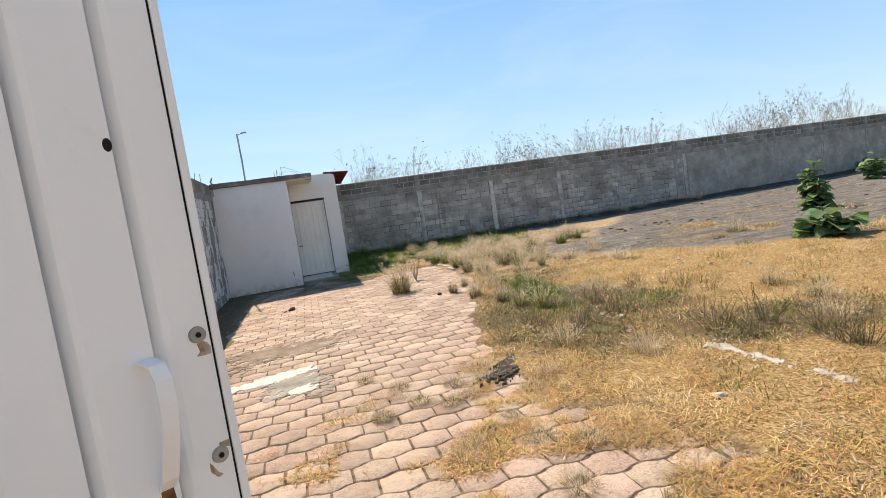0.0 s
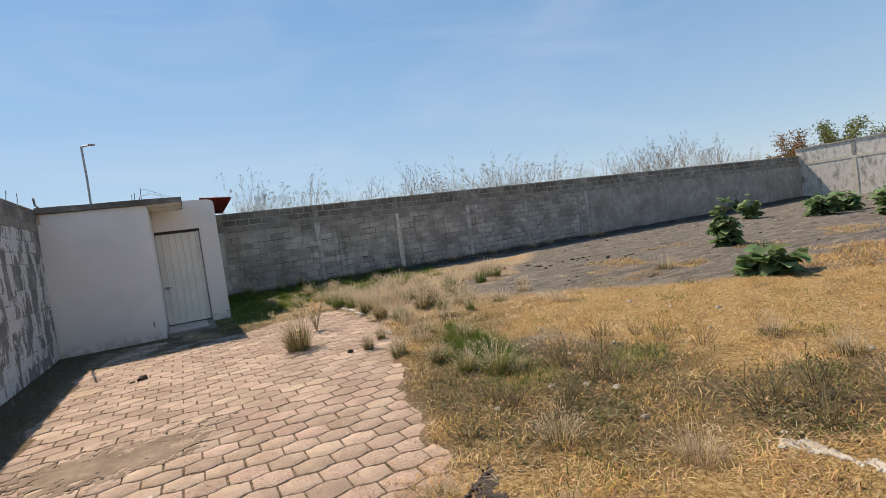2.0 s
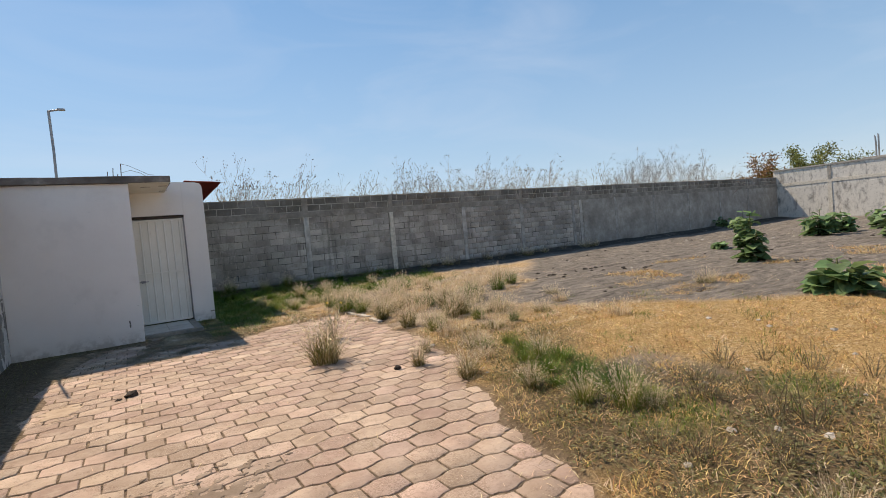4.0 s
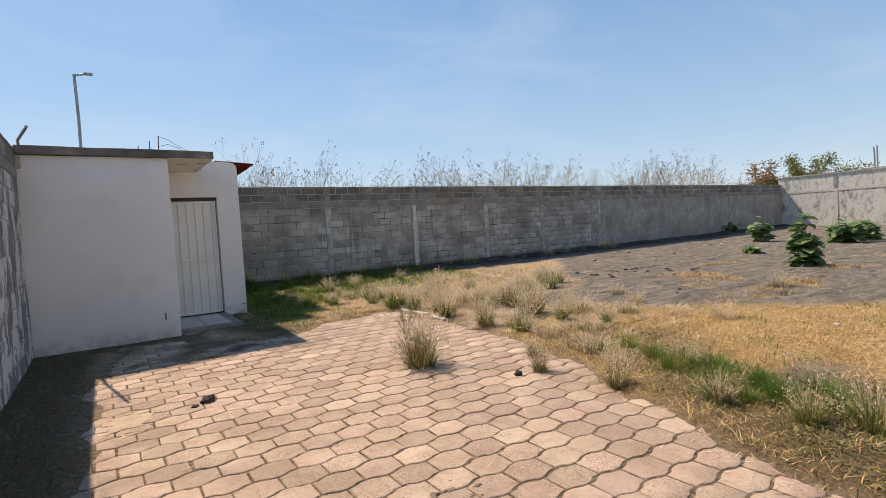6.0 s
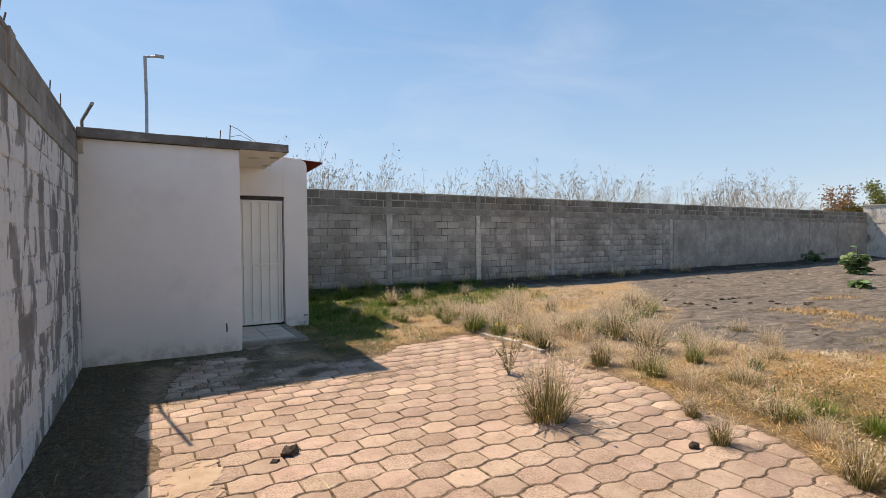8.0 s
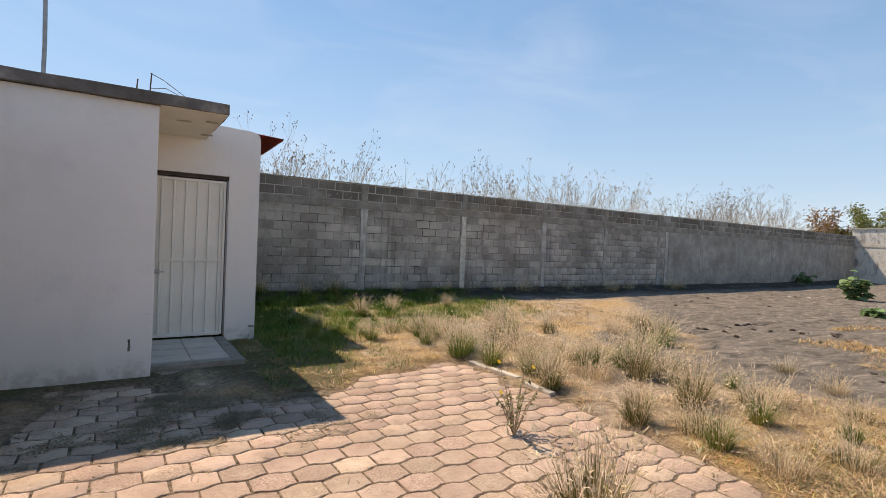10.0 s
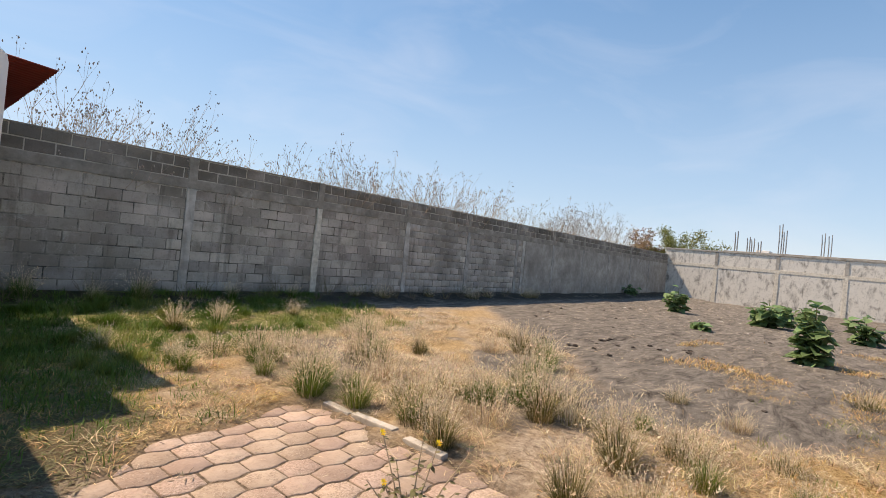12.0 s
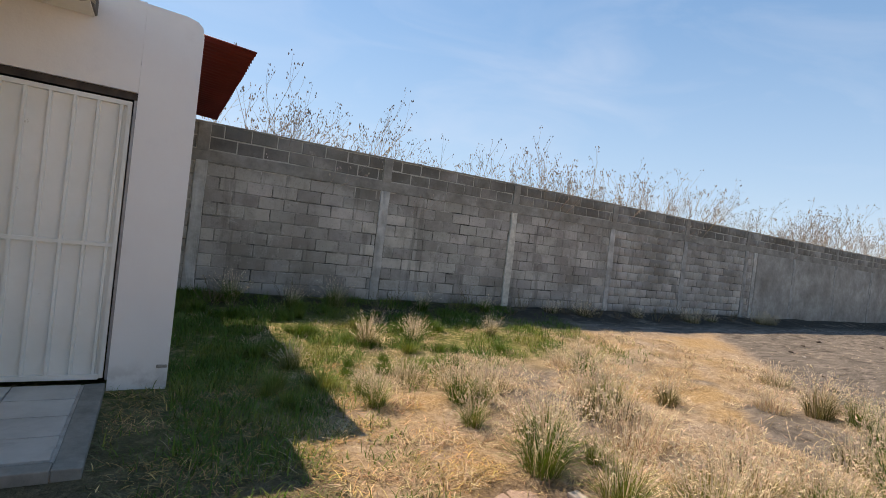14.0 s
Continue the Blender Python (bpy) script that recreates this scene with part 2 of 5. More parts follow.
M_RED = k.bump(30, 0.2, 0.004).done()
k = Mat("step_tile", rough=0.5, spec=0.4).base(4, [(0.3, (0.40, 0.365, 0.32)), (0.7, (0.55, 0.51, 0.455))], 7)
k.over(k.math("MULTIPLY", k.span(k.noise(6, 7, 0.7), 0.5, 0.7), 0.5), (0.33, 0.29, 0.25)).vary(0.9, 1.08)
M_TILE = k.bump(50, 0.15, 0.003).done()
k = Mat("kerb_concrete", rough=0.93, spec=0.15).base(9, [(0.3, (0.36, 0.32, 0.27)), (0.7, (0.56, 0.51, 0.44))], 7)
M_KERB = k.bump(30, 0.6, 0.008).done()


def paver_material(name, island):
    k = Mat(name, rough=0.94, spec=0.12)
    k.base(2.2, [(0.3, (0.40, 0.285, 0.215)), (0.52, (0.50, 0.37, 0.285)), (0.75, (0.62, 0.475, 0.375))], 6)
    k.vary(0.80, 1.16, island=island, hue=0.010)
    # the cement skin is worn through in places, down to pitted aggregate
    chance = k.geo.outputs["Random Per Island"] if island else k.nt.nodes.new("ShaderNodeObjectInfo").outputs["Random"]
    chance = k.math("FRACT", k.math("MULTIPLY", chance, 13.7))
    worn = k.span(k.math("ADD", k.noise(7.5, 6, 0.7), k.math("MULTIPLY", chance, 0.22)), 0.56, 0.68)
    grit = k.span(k.noise(62, 5, 0.75), 0.44, 0.60)
    k.over(k.math("MULTIPLY", k.math("MULTIPLY", worn, grit), 0.72), (0.25, 0.172, 0.125))
    k.over(k.math("MULTIPLY", k.math("MULTIPLY", worn, k.span(k.noise(95, 3), 0.58, 0.68)), 0.7), (0.66, 0.56, 0.46))
    k.over(k.math("MULTIPLY", k.span(k.noise(38, 5, 0.7), 0.50, 0.66), 0.30), (0.27, 0.20, 0.15))
    k.over(k.math("MULTIPLY", k.span(k.noise(1.15, 7, 0.65), 0.53, 0.68), 0.45), (0.28, 0.22, 0.17))
    k.over(k.math("MULTIPLY", k.span(k.noise(5.2, 9, 0.75), 0.50, 0.66), 0.50), (0.52, 0.415, 0.315))
    k.over(k.math("MULTIPLY", k.span(k.noise(17, 8, 0.8), 0.55, 0.66), 0.4), (0.30, 0.225, 0.17))
    k.bump(26, 0.9, 0.014).bump(110, 0.9, 0.008)
    return k.done()


M_PAVER = paver_material("pink_paver", False)
M_PAVERS = paver_material("pink_paver_rest", True)

# ground: soil, straw thatch, dark earth, green sward, joint sand
k = Mat("earth", rough=0.97, spec=0.08)
k.base(9.0, [(0.34, (0.11, 0.08, 0.055)), (0.46, (0.33, 0.25, 0.18)), (0.56, (0.50, 0.40, 0.295)), (0.66, (0.70, 0.585, 0.44))], 12, 0.8, 1.2)
thatch = ramp(k.nt, [(0.38, (0.075, 0.048, 0.022)), (0.48, (0.36, 0.225, 0.09)), (0.60, (0.72, 0.52, 0.27))])
k.link(k.noise(19, 12, 0.85, 1.8), thatch.inputs[0])
k.over(k.attribute("straw"), thatch.outputs[0])
dark = ramp(k.nt, [(0.34, (0.045, 0.038, 0.031)), (0.44, (0.135, 0.118, 0.100)), (0.54, (0.215, 0.19, 0.162)), (0.64, (0.36, 0.305, 0.24)), (0.72, (0.50, 0.42, 0.32))])
k.stretch(0.6, 1.7, 1)
k.link(k.noise(2.6, 12, 0.8, 1.0), dark.inputs[0])
k.stretch(1, 1, 1)
k.over(k.attribute("dark"), dark.outputs[0])
# weeds, and soil darkened to deepen the shade beside wall and hut
weeds = ramp(k.nt, [(0.36, (0.04, 0.032, 0.022)), (0.52, (0.125, 0.096, 0.062)), (0.68, (0.30, 0.23, 0.145))])
k.link(k.noise(26, 9, 0.8, 1.2), weeds.inputs[0])
k.over(k.attribute("weedy"), weeds.outputs[0])
sward = ramp(k.nt, [(0.32, (0.055, 0.075, 0.02)), (0.5, (0.17, 0.17, 0.06)), (0.64, (0.42, 0.34, 0.17))])
k.link(k.noise(9, 8, 0.7), sward.inputs[0])
k.over(k.attribute("green"), sward.outputs[0])
sand = ramp(k.nt, [(0.35, (0.11, 0.078, 0.054)), (0.65, (0.33, 0.245, 0.17))])
k.link(k.noise(20, 6), sand.inputs[0])
k.over(k.attribute("paved"), sand.outputs[0])
# ground darker along the foot of the far wall, broken up by noise
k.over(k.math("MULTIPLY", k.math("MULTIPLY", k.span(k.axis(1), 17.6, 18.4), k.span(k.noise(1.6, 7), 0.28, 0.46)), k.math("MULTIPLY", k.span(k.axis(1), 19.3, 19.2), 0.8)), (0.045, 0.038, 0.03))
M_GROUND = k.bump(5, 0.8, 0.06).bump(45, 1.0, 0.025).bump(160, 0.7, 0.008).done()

M_STRAW = leafy("dry_straw", [(0.3, (0.38, 0.285, 0.14)), (0.5, (0.67, 0.43, 0.17)), (0.7, (0.84, 0.64, 0.36))], 0.4, 1.2, scale=1.6, rough=0.75)
M_STRAWPALE = leafy("bleached_straw", [(0.3, (0.46, 0.33, 0.18)), (0.5, (0.66, 0.50, 0.31)), (0.7, (0.84, 0.70, 0.49))], 0.4, 1.2, scale=1.5, rough=0.75)
M_GRASS = leafy("green_grass", [(0.3, (0.055, 0.115, 0.014)), (0.5, (0.12, 0.19, 0.027)), (0.7, (0.31, 0.29, 0.08))], 0.6, 1.35, scale=1.3)
M_SEDGE = leafy("olive_blades", [(0.3, (0.105, 0.115, 0.03)), (0.5, (0.21, 0.19, 0.07)), (0.7, (0.44, 0.34, 0.17))], 0.5, 1.25, scale=4, spec=0.1)
M_PLUME = leafy("pale_seed_heads", [(0.3, (0.66, 0.52, 0.34)), (0.7, (0.82, 0.70, 0.52))], 0.7, 1.2, scale=4, through_light=0.4)
M_LEAF = leafy("broad_green_leaf", [(0.3, (0.13, 0.215, 0.085)), (0.7, (0.22, 0.32, 0.145))], 0.65, 1.35, through_light=0.35, island=False, scale=8, rough=0.5, hue=0.02)
M_STEM = leafy("green_stem", [(0.3, (0.10, 0.13, 0.04)), (0.7, (0.17, 0.19, 0.08))], 0.8, 1.2, through_light=0.0)
M_WEEDLEAF = leafy("withered_weed_leaf", [(0.3, (0.10, 0.105, 0.038)), (0.7, (0.27, 0.235, 0.115))], 0.5, 1.3, scale=9)
M_WEEDSTEM = leafy("brown_weed_stem", [(0.3, (0.14, 0.105, 0.065)), (0.7, (0.30, 0.235, 0.145))], 0.7, 1.2, through_light=0.0)
M_PETAL = leafy("yellow_petal", [(0.3, (0.75, 0.48, 0.02)), (0.7, (0.85, 0.6, 0.04))], 0.9, 1.1)
M_TWIG = leafy("dry_twig", [(0.3, (0.31, 0.235, 0.165)), (0.7, (0.46, 0.36, 0.26))], 0.75, 1.2, through_light=0.0, rough=0.85)
M_POD = leafy("dry_seed_pod", [(0.3, (0.30, 0.245, 0.20)), (0.7, (0.46, 0.39, 0.32))], 0.6, 1.3, through_light=0.1, rough=0.85)
M_TREELEAF = leafy("tree_leaf", [(0.3, (0.13, 0.15, 0.04)), (0.7, (0.25, 0.26, 0.08))], 0.6, 1.4, scale=2)
M_RUSTLEAF = leafy("rusty_dry_leaf", [(0.3, (0.24, 0.13, 0.05)), (0.7, (0.38, 0.23, 0.10))], 0.6, 1.3, scale=2)
k = Mat("bark", rough=0.95).base(12, [(0.3, (0.10, 0.08, 0.06)), (0.7, (0.20, 0.165, 0.13))])
M_BARK = k.bump(40, 0.6, 0.01).done()
k = Mat("charred_lump", rough=0.95, spec=0.1).base(20, [(0.3, (0.03, 0.026, 0.022)), (0.7, (0.12, 0.10, 0.085))])
M_CHAR = k.bump(50, 0.8, 0.01).done()
k = Mat("stone", rough=0.95, spec=0.1).base(16, [(0.3, (0.34, 0.31, 0.27)), (0.7, (0.56, 0.52, 0.46))])
M_STONE = k.bump(50, 0.6, 0.008).done()
k = Mat("spilt_cement", rough=0.9, spec=0.15).base(11, [(0.3, (0.46, 0.42, 0.35)), (0.6, (0.66, 0.62, 0.53))], 8)
M_SPILL = k.bump(40, 0.5, 0.006).done()
k = Mat("earth_film", rough=0.97, spec=0.08).base(3.5, [(0.32, (0.17, 0.128, 0.094)), (0.5, (0.25, 0.192, 0.145)), (0.7, (0.38, 0.30, 0.23))], 10, 0.75)
M_FILM = k.bump(30, 0.6, 0.006).bump(130, 0.6, 0.003).done()
k = Mat("blown_sand", rough=0.97, spec=0.08).base(5, [(0.32, (0.37, 0.275, 0.195)), (0.7, (0.53, 0.41, 0.30))], 9, 0.75)
M_SAND = k.bump(30, 0.5, 0.005).bump(130, 0.6, 0.003).done()


# ---- building helpers ----
def mesh_of(bm, material, name, smooth=False):
    me = bpy.data.meshes.new(name)
    bm.to_mesh(me)
    bm.free()
    me.materials.append(material)
    if smooth:
        me.polygons.foreach_set("use_smooth", [True] * len(me.polygons))
    return me


def part(name, bm, material, parent, label="", smooth=False):
    ob = new(name, mesh_of(bm, material, name, smooth))
    ob.parent = parent
    if label:
        ob["label"] = label
    return ob


def box(x0, x1, y0, y1, z0, z1, bevel=0.0, bm=None):
    made = bmesh.new()
    r = bmesh.ops.create_cube(made, size=1.0)
    for v in made.verts:
        v.co = Vector((x0 + (v.co.x + 0.5) * (x1 - x0), y0 + (v.co.y + 0.5) * (y1 - y0), z0 + (v.co.z + 0.5) * (z1 - z0)))
    if bevel:
        bmesh.ops.bevel(made, geom=made.edges[:], offset=bevel, segments=2, affect="EDGES", profile=0.6)
    return made


def roughen(bm, size, amount, cuts=0, seed=0.0):
    """Uneven, worn surfaces: split the edges, then push the points by noise."""
    if cuts:
        bmesh.ops.subdivide_edges(bm, edges=bm.edges[:], cuts=cuts, use_grid_fill=True)
    for v in bm.verts:
        v.co += noise.noise_vector(v.co / size + Vector((seed, 0, 0))) * amount
    return bm


def tube(points, radii, sides=6, bm=None):
    """A round bar along points."""
    bm = bm or bmesh.new()
    pts = [Vector(p) for p in points]
    if isinstance(radii, (int, float)):
        radii = [radii] * len(pts)
    rings = []
    for i, p in enumerate(pts):
        d = (pts[min(i + 1, len(pts) - 1)] - pts[max(i - 1, 0)]).normalized()
        a = d.orthogonal().normalized() if i == 0 else (rings[-1][1] - d * rings[-1][1].dot(d)).normalized()
        b = d.cross(a)
        ring = [bm.verts.new(p + (a * math.cos(t) + b * math.sin(t)) * radii[i]) for t in (2 * math.pi * j / sides for j in range(sides))]
        rings.append((ring, a))
    for (r0, _), (r1, _) in zip(rings, rings[1:]):
        for j in range(sides):
            bm.faces.new((r0[j], r0[(j + 1) % sides], r1[(j + 1) % sides], r1[j]))
    bm.faces.new(rings[0][0][::-1])
    bm.faces.new(rings[-1][0])
    return bm


def mesh_from_arrays(name, verts, faces_flat, sizes, material):
    """A large mesh straight from numpy arrays."""
    me = bpy.data.meshes.new(name)
    me.vertices.add(len(verts))
    me.vertices.foreach_set("co", np.asarray(verts, dtype=np.float32).ravel())
    me.loops.add(len(faces_flat))
    me.loops.foreach_set("vertex_index", np.asarray(faces_flat, dtype=np.int32))
    me.polygons.add(len(sizes))
    starts = np.concatenate(([0], np.cumsum(sizes)[:-1])).astype(np.int32)
    me.polygons.foreach_set("loop_start", starts)
    me.update(calc_edges=True)
    me.validate()
    me.materials.append(material)
    return me


def thing(name, label, category, group="", kind="", at=None):
    ob = new(name)
    if at is not None:
        ob.location = at
    return tagged(ob, label, category, group, kind)


def smooth01(a, b, v):
    s = np.clip((np.asarray(v, dtype=float) - a) / (b - a), 0, 1)
    return s * s * (3 - 2 * s)


def wobble(x, y, size, seed=0.0):
    """Smooth noise in -1..1 on arrays."""
    x, y = np.atleast_1d(np.asarray(x, float)), np.atleast_1d(np.asarray(y, float))
    out = np.zeros(x.shape)
    for i, (a, f) in enumerate(((1.0, 1.0), (0.5, 2.1), (0.28, 4.3))):
        t = f / size * 2.2
        out += a * (np.sin(x * t * 1.0 + y * t * 0.63 + seed * 1.7 + i * 2.1) * np.sin(y * t * 1.13 - x * t * 0.41 + seed * 2.9 + i)
                    + np.sin(x * t * 0.57 - y * t * 0.91 + seed + i * 4.2) * 0.6)
    return out / 2.2


# ---- the plan ----
LEFT, FAR, RIGHT, FRONT = -2.0, 19.1, 34.6, 0.2
KERB_X = 3.2


def overgrown_edge(y):
    """How far the drive lies open before grass covers it."""
    return np.interp(y, [0, 2.0, 3.2, 4, 5, 7, 8.5, 9.5, 12.2], [1.9, 2.0, 1.75, 1.55, 1.72, 2.25, 2.85, 3.1, 3.2])


def paved_mask(x, y):
    e = overgrown_edge(y) + 0.2 * wobble(x, y, 0.9, 3) + 0.12 * wobble(x, y, 0.3, 13)
    far = 12.75 + 0.2 * wobble(x, y, 0.8, 5) - 0.55 * smooth01(1.9, 1.2, x) * smooth01(-0.1, 0.9, x)
    far = np.where(np.asarray(x) < 0.1, 14.0, far)
    drift = smooth01(-1.62, -1.25, x + 0.2 * wobble(x, y, 0.8, 51) - 0.3 * smooth01(10.5, 12.5, y)) * smooth01(13.4, 13.22, np.where(np.asarray(x) < -0.1, y, 0) + 0.12 * wobble(x, y, 0.5, 52))
    m = drift * smooth01(0.08, -0.08, x - e) * smooth01(0.12, -0.12, y - far) 
    return m


def dark_mask(x, y):
    w = 0.55 * wobble(x, y, 2.2, 1)
    lower = smooth01(14.7, 15.6, x + y + w)
    left = smooth01(-0.3, 0.5, x + w - np.where(y > 11, 5.8 + (y - 11) * 1.0, 5.5))
    spot = (1 - smooth01(0.3, 0.75, np.hypot((x - 3.45) / 1.1, y - 6.15) + 0.35 * wobble(x, y, 0.6, 31))) * 0.85
    bare = smooth01(0.0, 0.3, wobble(x, y, 1.3, 77)) * smooth01(3.6, 4.6, x) * smooth01(9.3, 6.5, x) * smooth01(9.0, 9.8, y) * smooth01(16.0, 14.5, y) * 0.95
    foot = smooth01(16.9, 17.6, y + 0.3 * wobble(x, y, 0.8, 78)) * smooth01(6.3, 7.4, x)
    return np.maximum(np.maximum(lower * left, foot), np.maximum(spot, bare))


def straw_mask(x, y):
    d = dark_mask(x, y)
    islands = smooth01(0.45, 0.85, wobble(x, y, 1.9, 7) + 0.3) * smooth01(24, 8, x)
    patch = 1 - smooth01(0.7, 1.1, np.hypot((x - 8.7) / 1.5, (y - 8.8) / 0.5))
    patch = np.maximum(patch, 1 - smooth01(0.7, 1.1, np.hypot((x - 10.2) / 1.5, (y - 6.2) / 0.7)))
    s = np.maximum((1 - d) * smooth01(10.5, 8.8, y + 0.6 * wobble(x, y, 1.5, 2)), np.maximum(patch, islands * 0.8))
    meadow = (1 - d) * smooth01(8.5, 10, y) * (0.15 + 0.6 * wobble(x, y, 0.9, 4))
    return np.clip(np.maximum(s, meadow), 0, 1)


def green_mask(x, y):
    g = smooth01(14.6, 16.6, y + 0.9 * wobble(x, y, 1.6, 6) + 1.6 * smooth01(3.0, 1.4, x)) * smooth01(9.0, 5.5, x + 0.8 * wobble(x, y, 2, 8))
    spots = 1 - smooth01(0.25, 0.55, np.hypot((x - 3.3) / 0.9, y - 7.2))
    spots = np.maximum(spots, 1 - smooth01(0.2, 0.5, np.hypot(x - 2.8, (y - 5.5) / 0.8)))
    spots = np.maximum(spots, 1 - smooth01(0.15, 0.4, np.hypot(x - 4.0, y - 5.2)))
    return np.clip(np.maximum(g, spots * 0.85), 0, 1)


def weed_shade_mask(x, y):
    w = wobble(x, y, 1.1, 14)
    a = 1 - smooth01(0.6, 1.15, np.hypot((x - 2.9) / 1.4, (y - 5.4) / 1.9) + 0.3 * w)
    b = 1 - smooth01(0.6, 1.1, np.hypot((x - 4.2) / 1.1, (y - 3.5) / 0.6) + 0.3 * w)
    c = 1 - smooth01(0.7, 1.1, np.hypot((x - 3.6) / 1.2, (y - 8.4) / 1.1) + 0.35 * w)
    # d, e: dark soil by step, wall and hut, also deepening the shade there
    d = 1 - smooth01(0.7, 1.1, np.hypot((x - 1.1) / 0.85, (y - 13.7) / 1.5) + 0.3 * w)
    e = np.maximum(smooth01(-1.1, -1.45, x + 0.1 * w), smooth01(12.75, 13.1, np.where(np.asarray(x) < 0.0, y, 0.0))) * smooth01(0.2, 0.6, y) * smooth01(13.6, 13.5, y) * 1.1
    return np.clip(np.maximum(np.maximum(np.maximum(a, b), np.maximum(c * 0.55, d)), e) * 0.85, 0, 1)


def ground_height(x, y):
    x, y = np.asarray(x, float), np.asarray(y, float)
    inside = smooth01(-2.6, -2.2, x) * smooth01(36, 35, x) * smooth01(19.4, 19.1, y)
    z = (0.13 * smooth01(15.5, 19, y) + 0.09 * smooth01(18.2, 19.0, y + 0.2 * wobble(x, y, 1.2, 79))) * inside + 0.10 * smooth01(20, 34, x) * inside
    z = z + 0.022 * wobble(x, y, 0.9, 11) * smooth01(3.0, 4.5, x + np.maximum(0, y - 12.7) * 2) + 0.03 * wobble(x, y, 3.1, 12) * smooth01(4, 8, x)
    p = paved_mask(x, y)
    return (z + 0.035) * (1 - p) - 0.0072 * p


def stretch_lines(a, b, step):
    return list(np.linspace(a, b, int(round((b - a) / step)) + 1))


xs = [-3000, -800, -200, -60, -20, -8, -4] + stretch_lines(-2.4, 10, 0.1) + stretch_lines(10.25, 36, 0.25) + [40, 48, 60, 100, 250, 900, 3000]
ys = [-3000, -800, -200, -60, -20, -8, -3] + stretch_lines(-0.4, 19.2, 0.1) + [20, 22, 26, 34, 60, 120, 300, 900, 3000]
GX, GY = np.meshgrid(np.array(xs, float), np.array(ys, float))
GZ = ground_height(GX, GY)
nx, ny = len(xs), len(ys)
idx = np.arange(nx * ny).reshape(ny, nx)
quads = np.stack([idx[:-1, :-1], idx[:-1, 1:], idx[1:, 1:], idx[1:, :-1]], -1).reshape(-1)
me = mesh_from_arrays("ground", np.stack([GX, GY, GZ], -1).reshape(-1, 3), quads, np.full((nx - 1) * (ny - 1), 4), M_GROUND)
me.polygons.foreach_set("use_smooth", [True] * len(me.polygons))
for nm, fn in (("straw", straw_mask), ("dark", dark_mask), ("green", green_mask), ("weedy", weed_shade_mask), ("paved", paved_mask)):
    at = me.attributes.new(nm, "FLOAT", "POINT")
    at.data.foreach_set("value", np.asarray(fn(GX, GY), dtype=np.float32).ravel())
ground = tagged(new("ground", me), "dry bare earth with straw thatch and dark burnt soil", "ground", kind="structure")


# ---- boundary walls ----
def block_mesh(w, h, d, name, material, c=0.007):
    """One block face: front at local -y, its back sunk into the mortar."""
    bm = bmesh.new()
    o = [(-w / 2, 0.03, -h / 2), (w / 2, 0.03, -h / 2), (w / 2, 0.03, h / 2), (-w / 2, 0.03, h / 2)]
    m = [(x, -d + c, z) for x, _, z in o]
    f = [(x - math.copysign(c, x), -d, z - math.copysign(c, z)) for x, _, z in o]
    v = [[bm.verts.new(p) for p in ring] for ring in (o, m, f)]
    for a, b in ((0, 1), (1, 2)):
        for j in range(4):
            bm.faces.new((v[a][j], v[a][(j + 1) % 4], v[b][(j + 1) % 4], v[b][j]))
    bm.faces.new(v[2])
    bmesh.ops.recalc_face_normals(bm, faces=bm.faces[:])
    return mesh_of(bm, material, name)


RISE = 0.2
PENDING = []


def lay_blocks(wall, turn, spans, z0, z1, keep, mats, seed):
    """Courses of blocks on a wall face. spans: stretches along the wall; keep(u, z): which ones are pieces of their own. turn: local to world."""
    rnd = random.Random(seed)
    joint = 0.013
    singles, rest = [], []
    course = 0
    z = z0
    while z < z1 - 0.05:
        h = min(RISE, z1 - z) - joint
        for a, b in spans(z):
            u = a - (0.2 if course % 2 else 0.0)
            while u < b - 0.03:
                u0, u1 = max(u, a), min(u + 0.4, b)
                if u1 - u0 > 0.06:
                    w = u1 - u0 - joint
                    cell = (u0 + u1) / 2, z + h / 2 + joint / 2, w, h, rnd.choice((0.001, 0.003, 0.005, 0.007, 0.010)), rnd.uniform(-0.006, 0.006), rnd.uniform(-1.1, 1.1)
                    (singles if keep(cell[0], cell[1]) else rest).append(cell)
                u += 0.4
        z += RISE
        course += 1
    PENDING.append((wall, turn, singles, rest, mats))


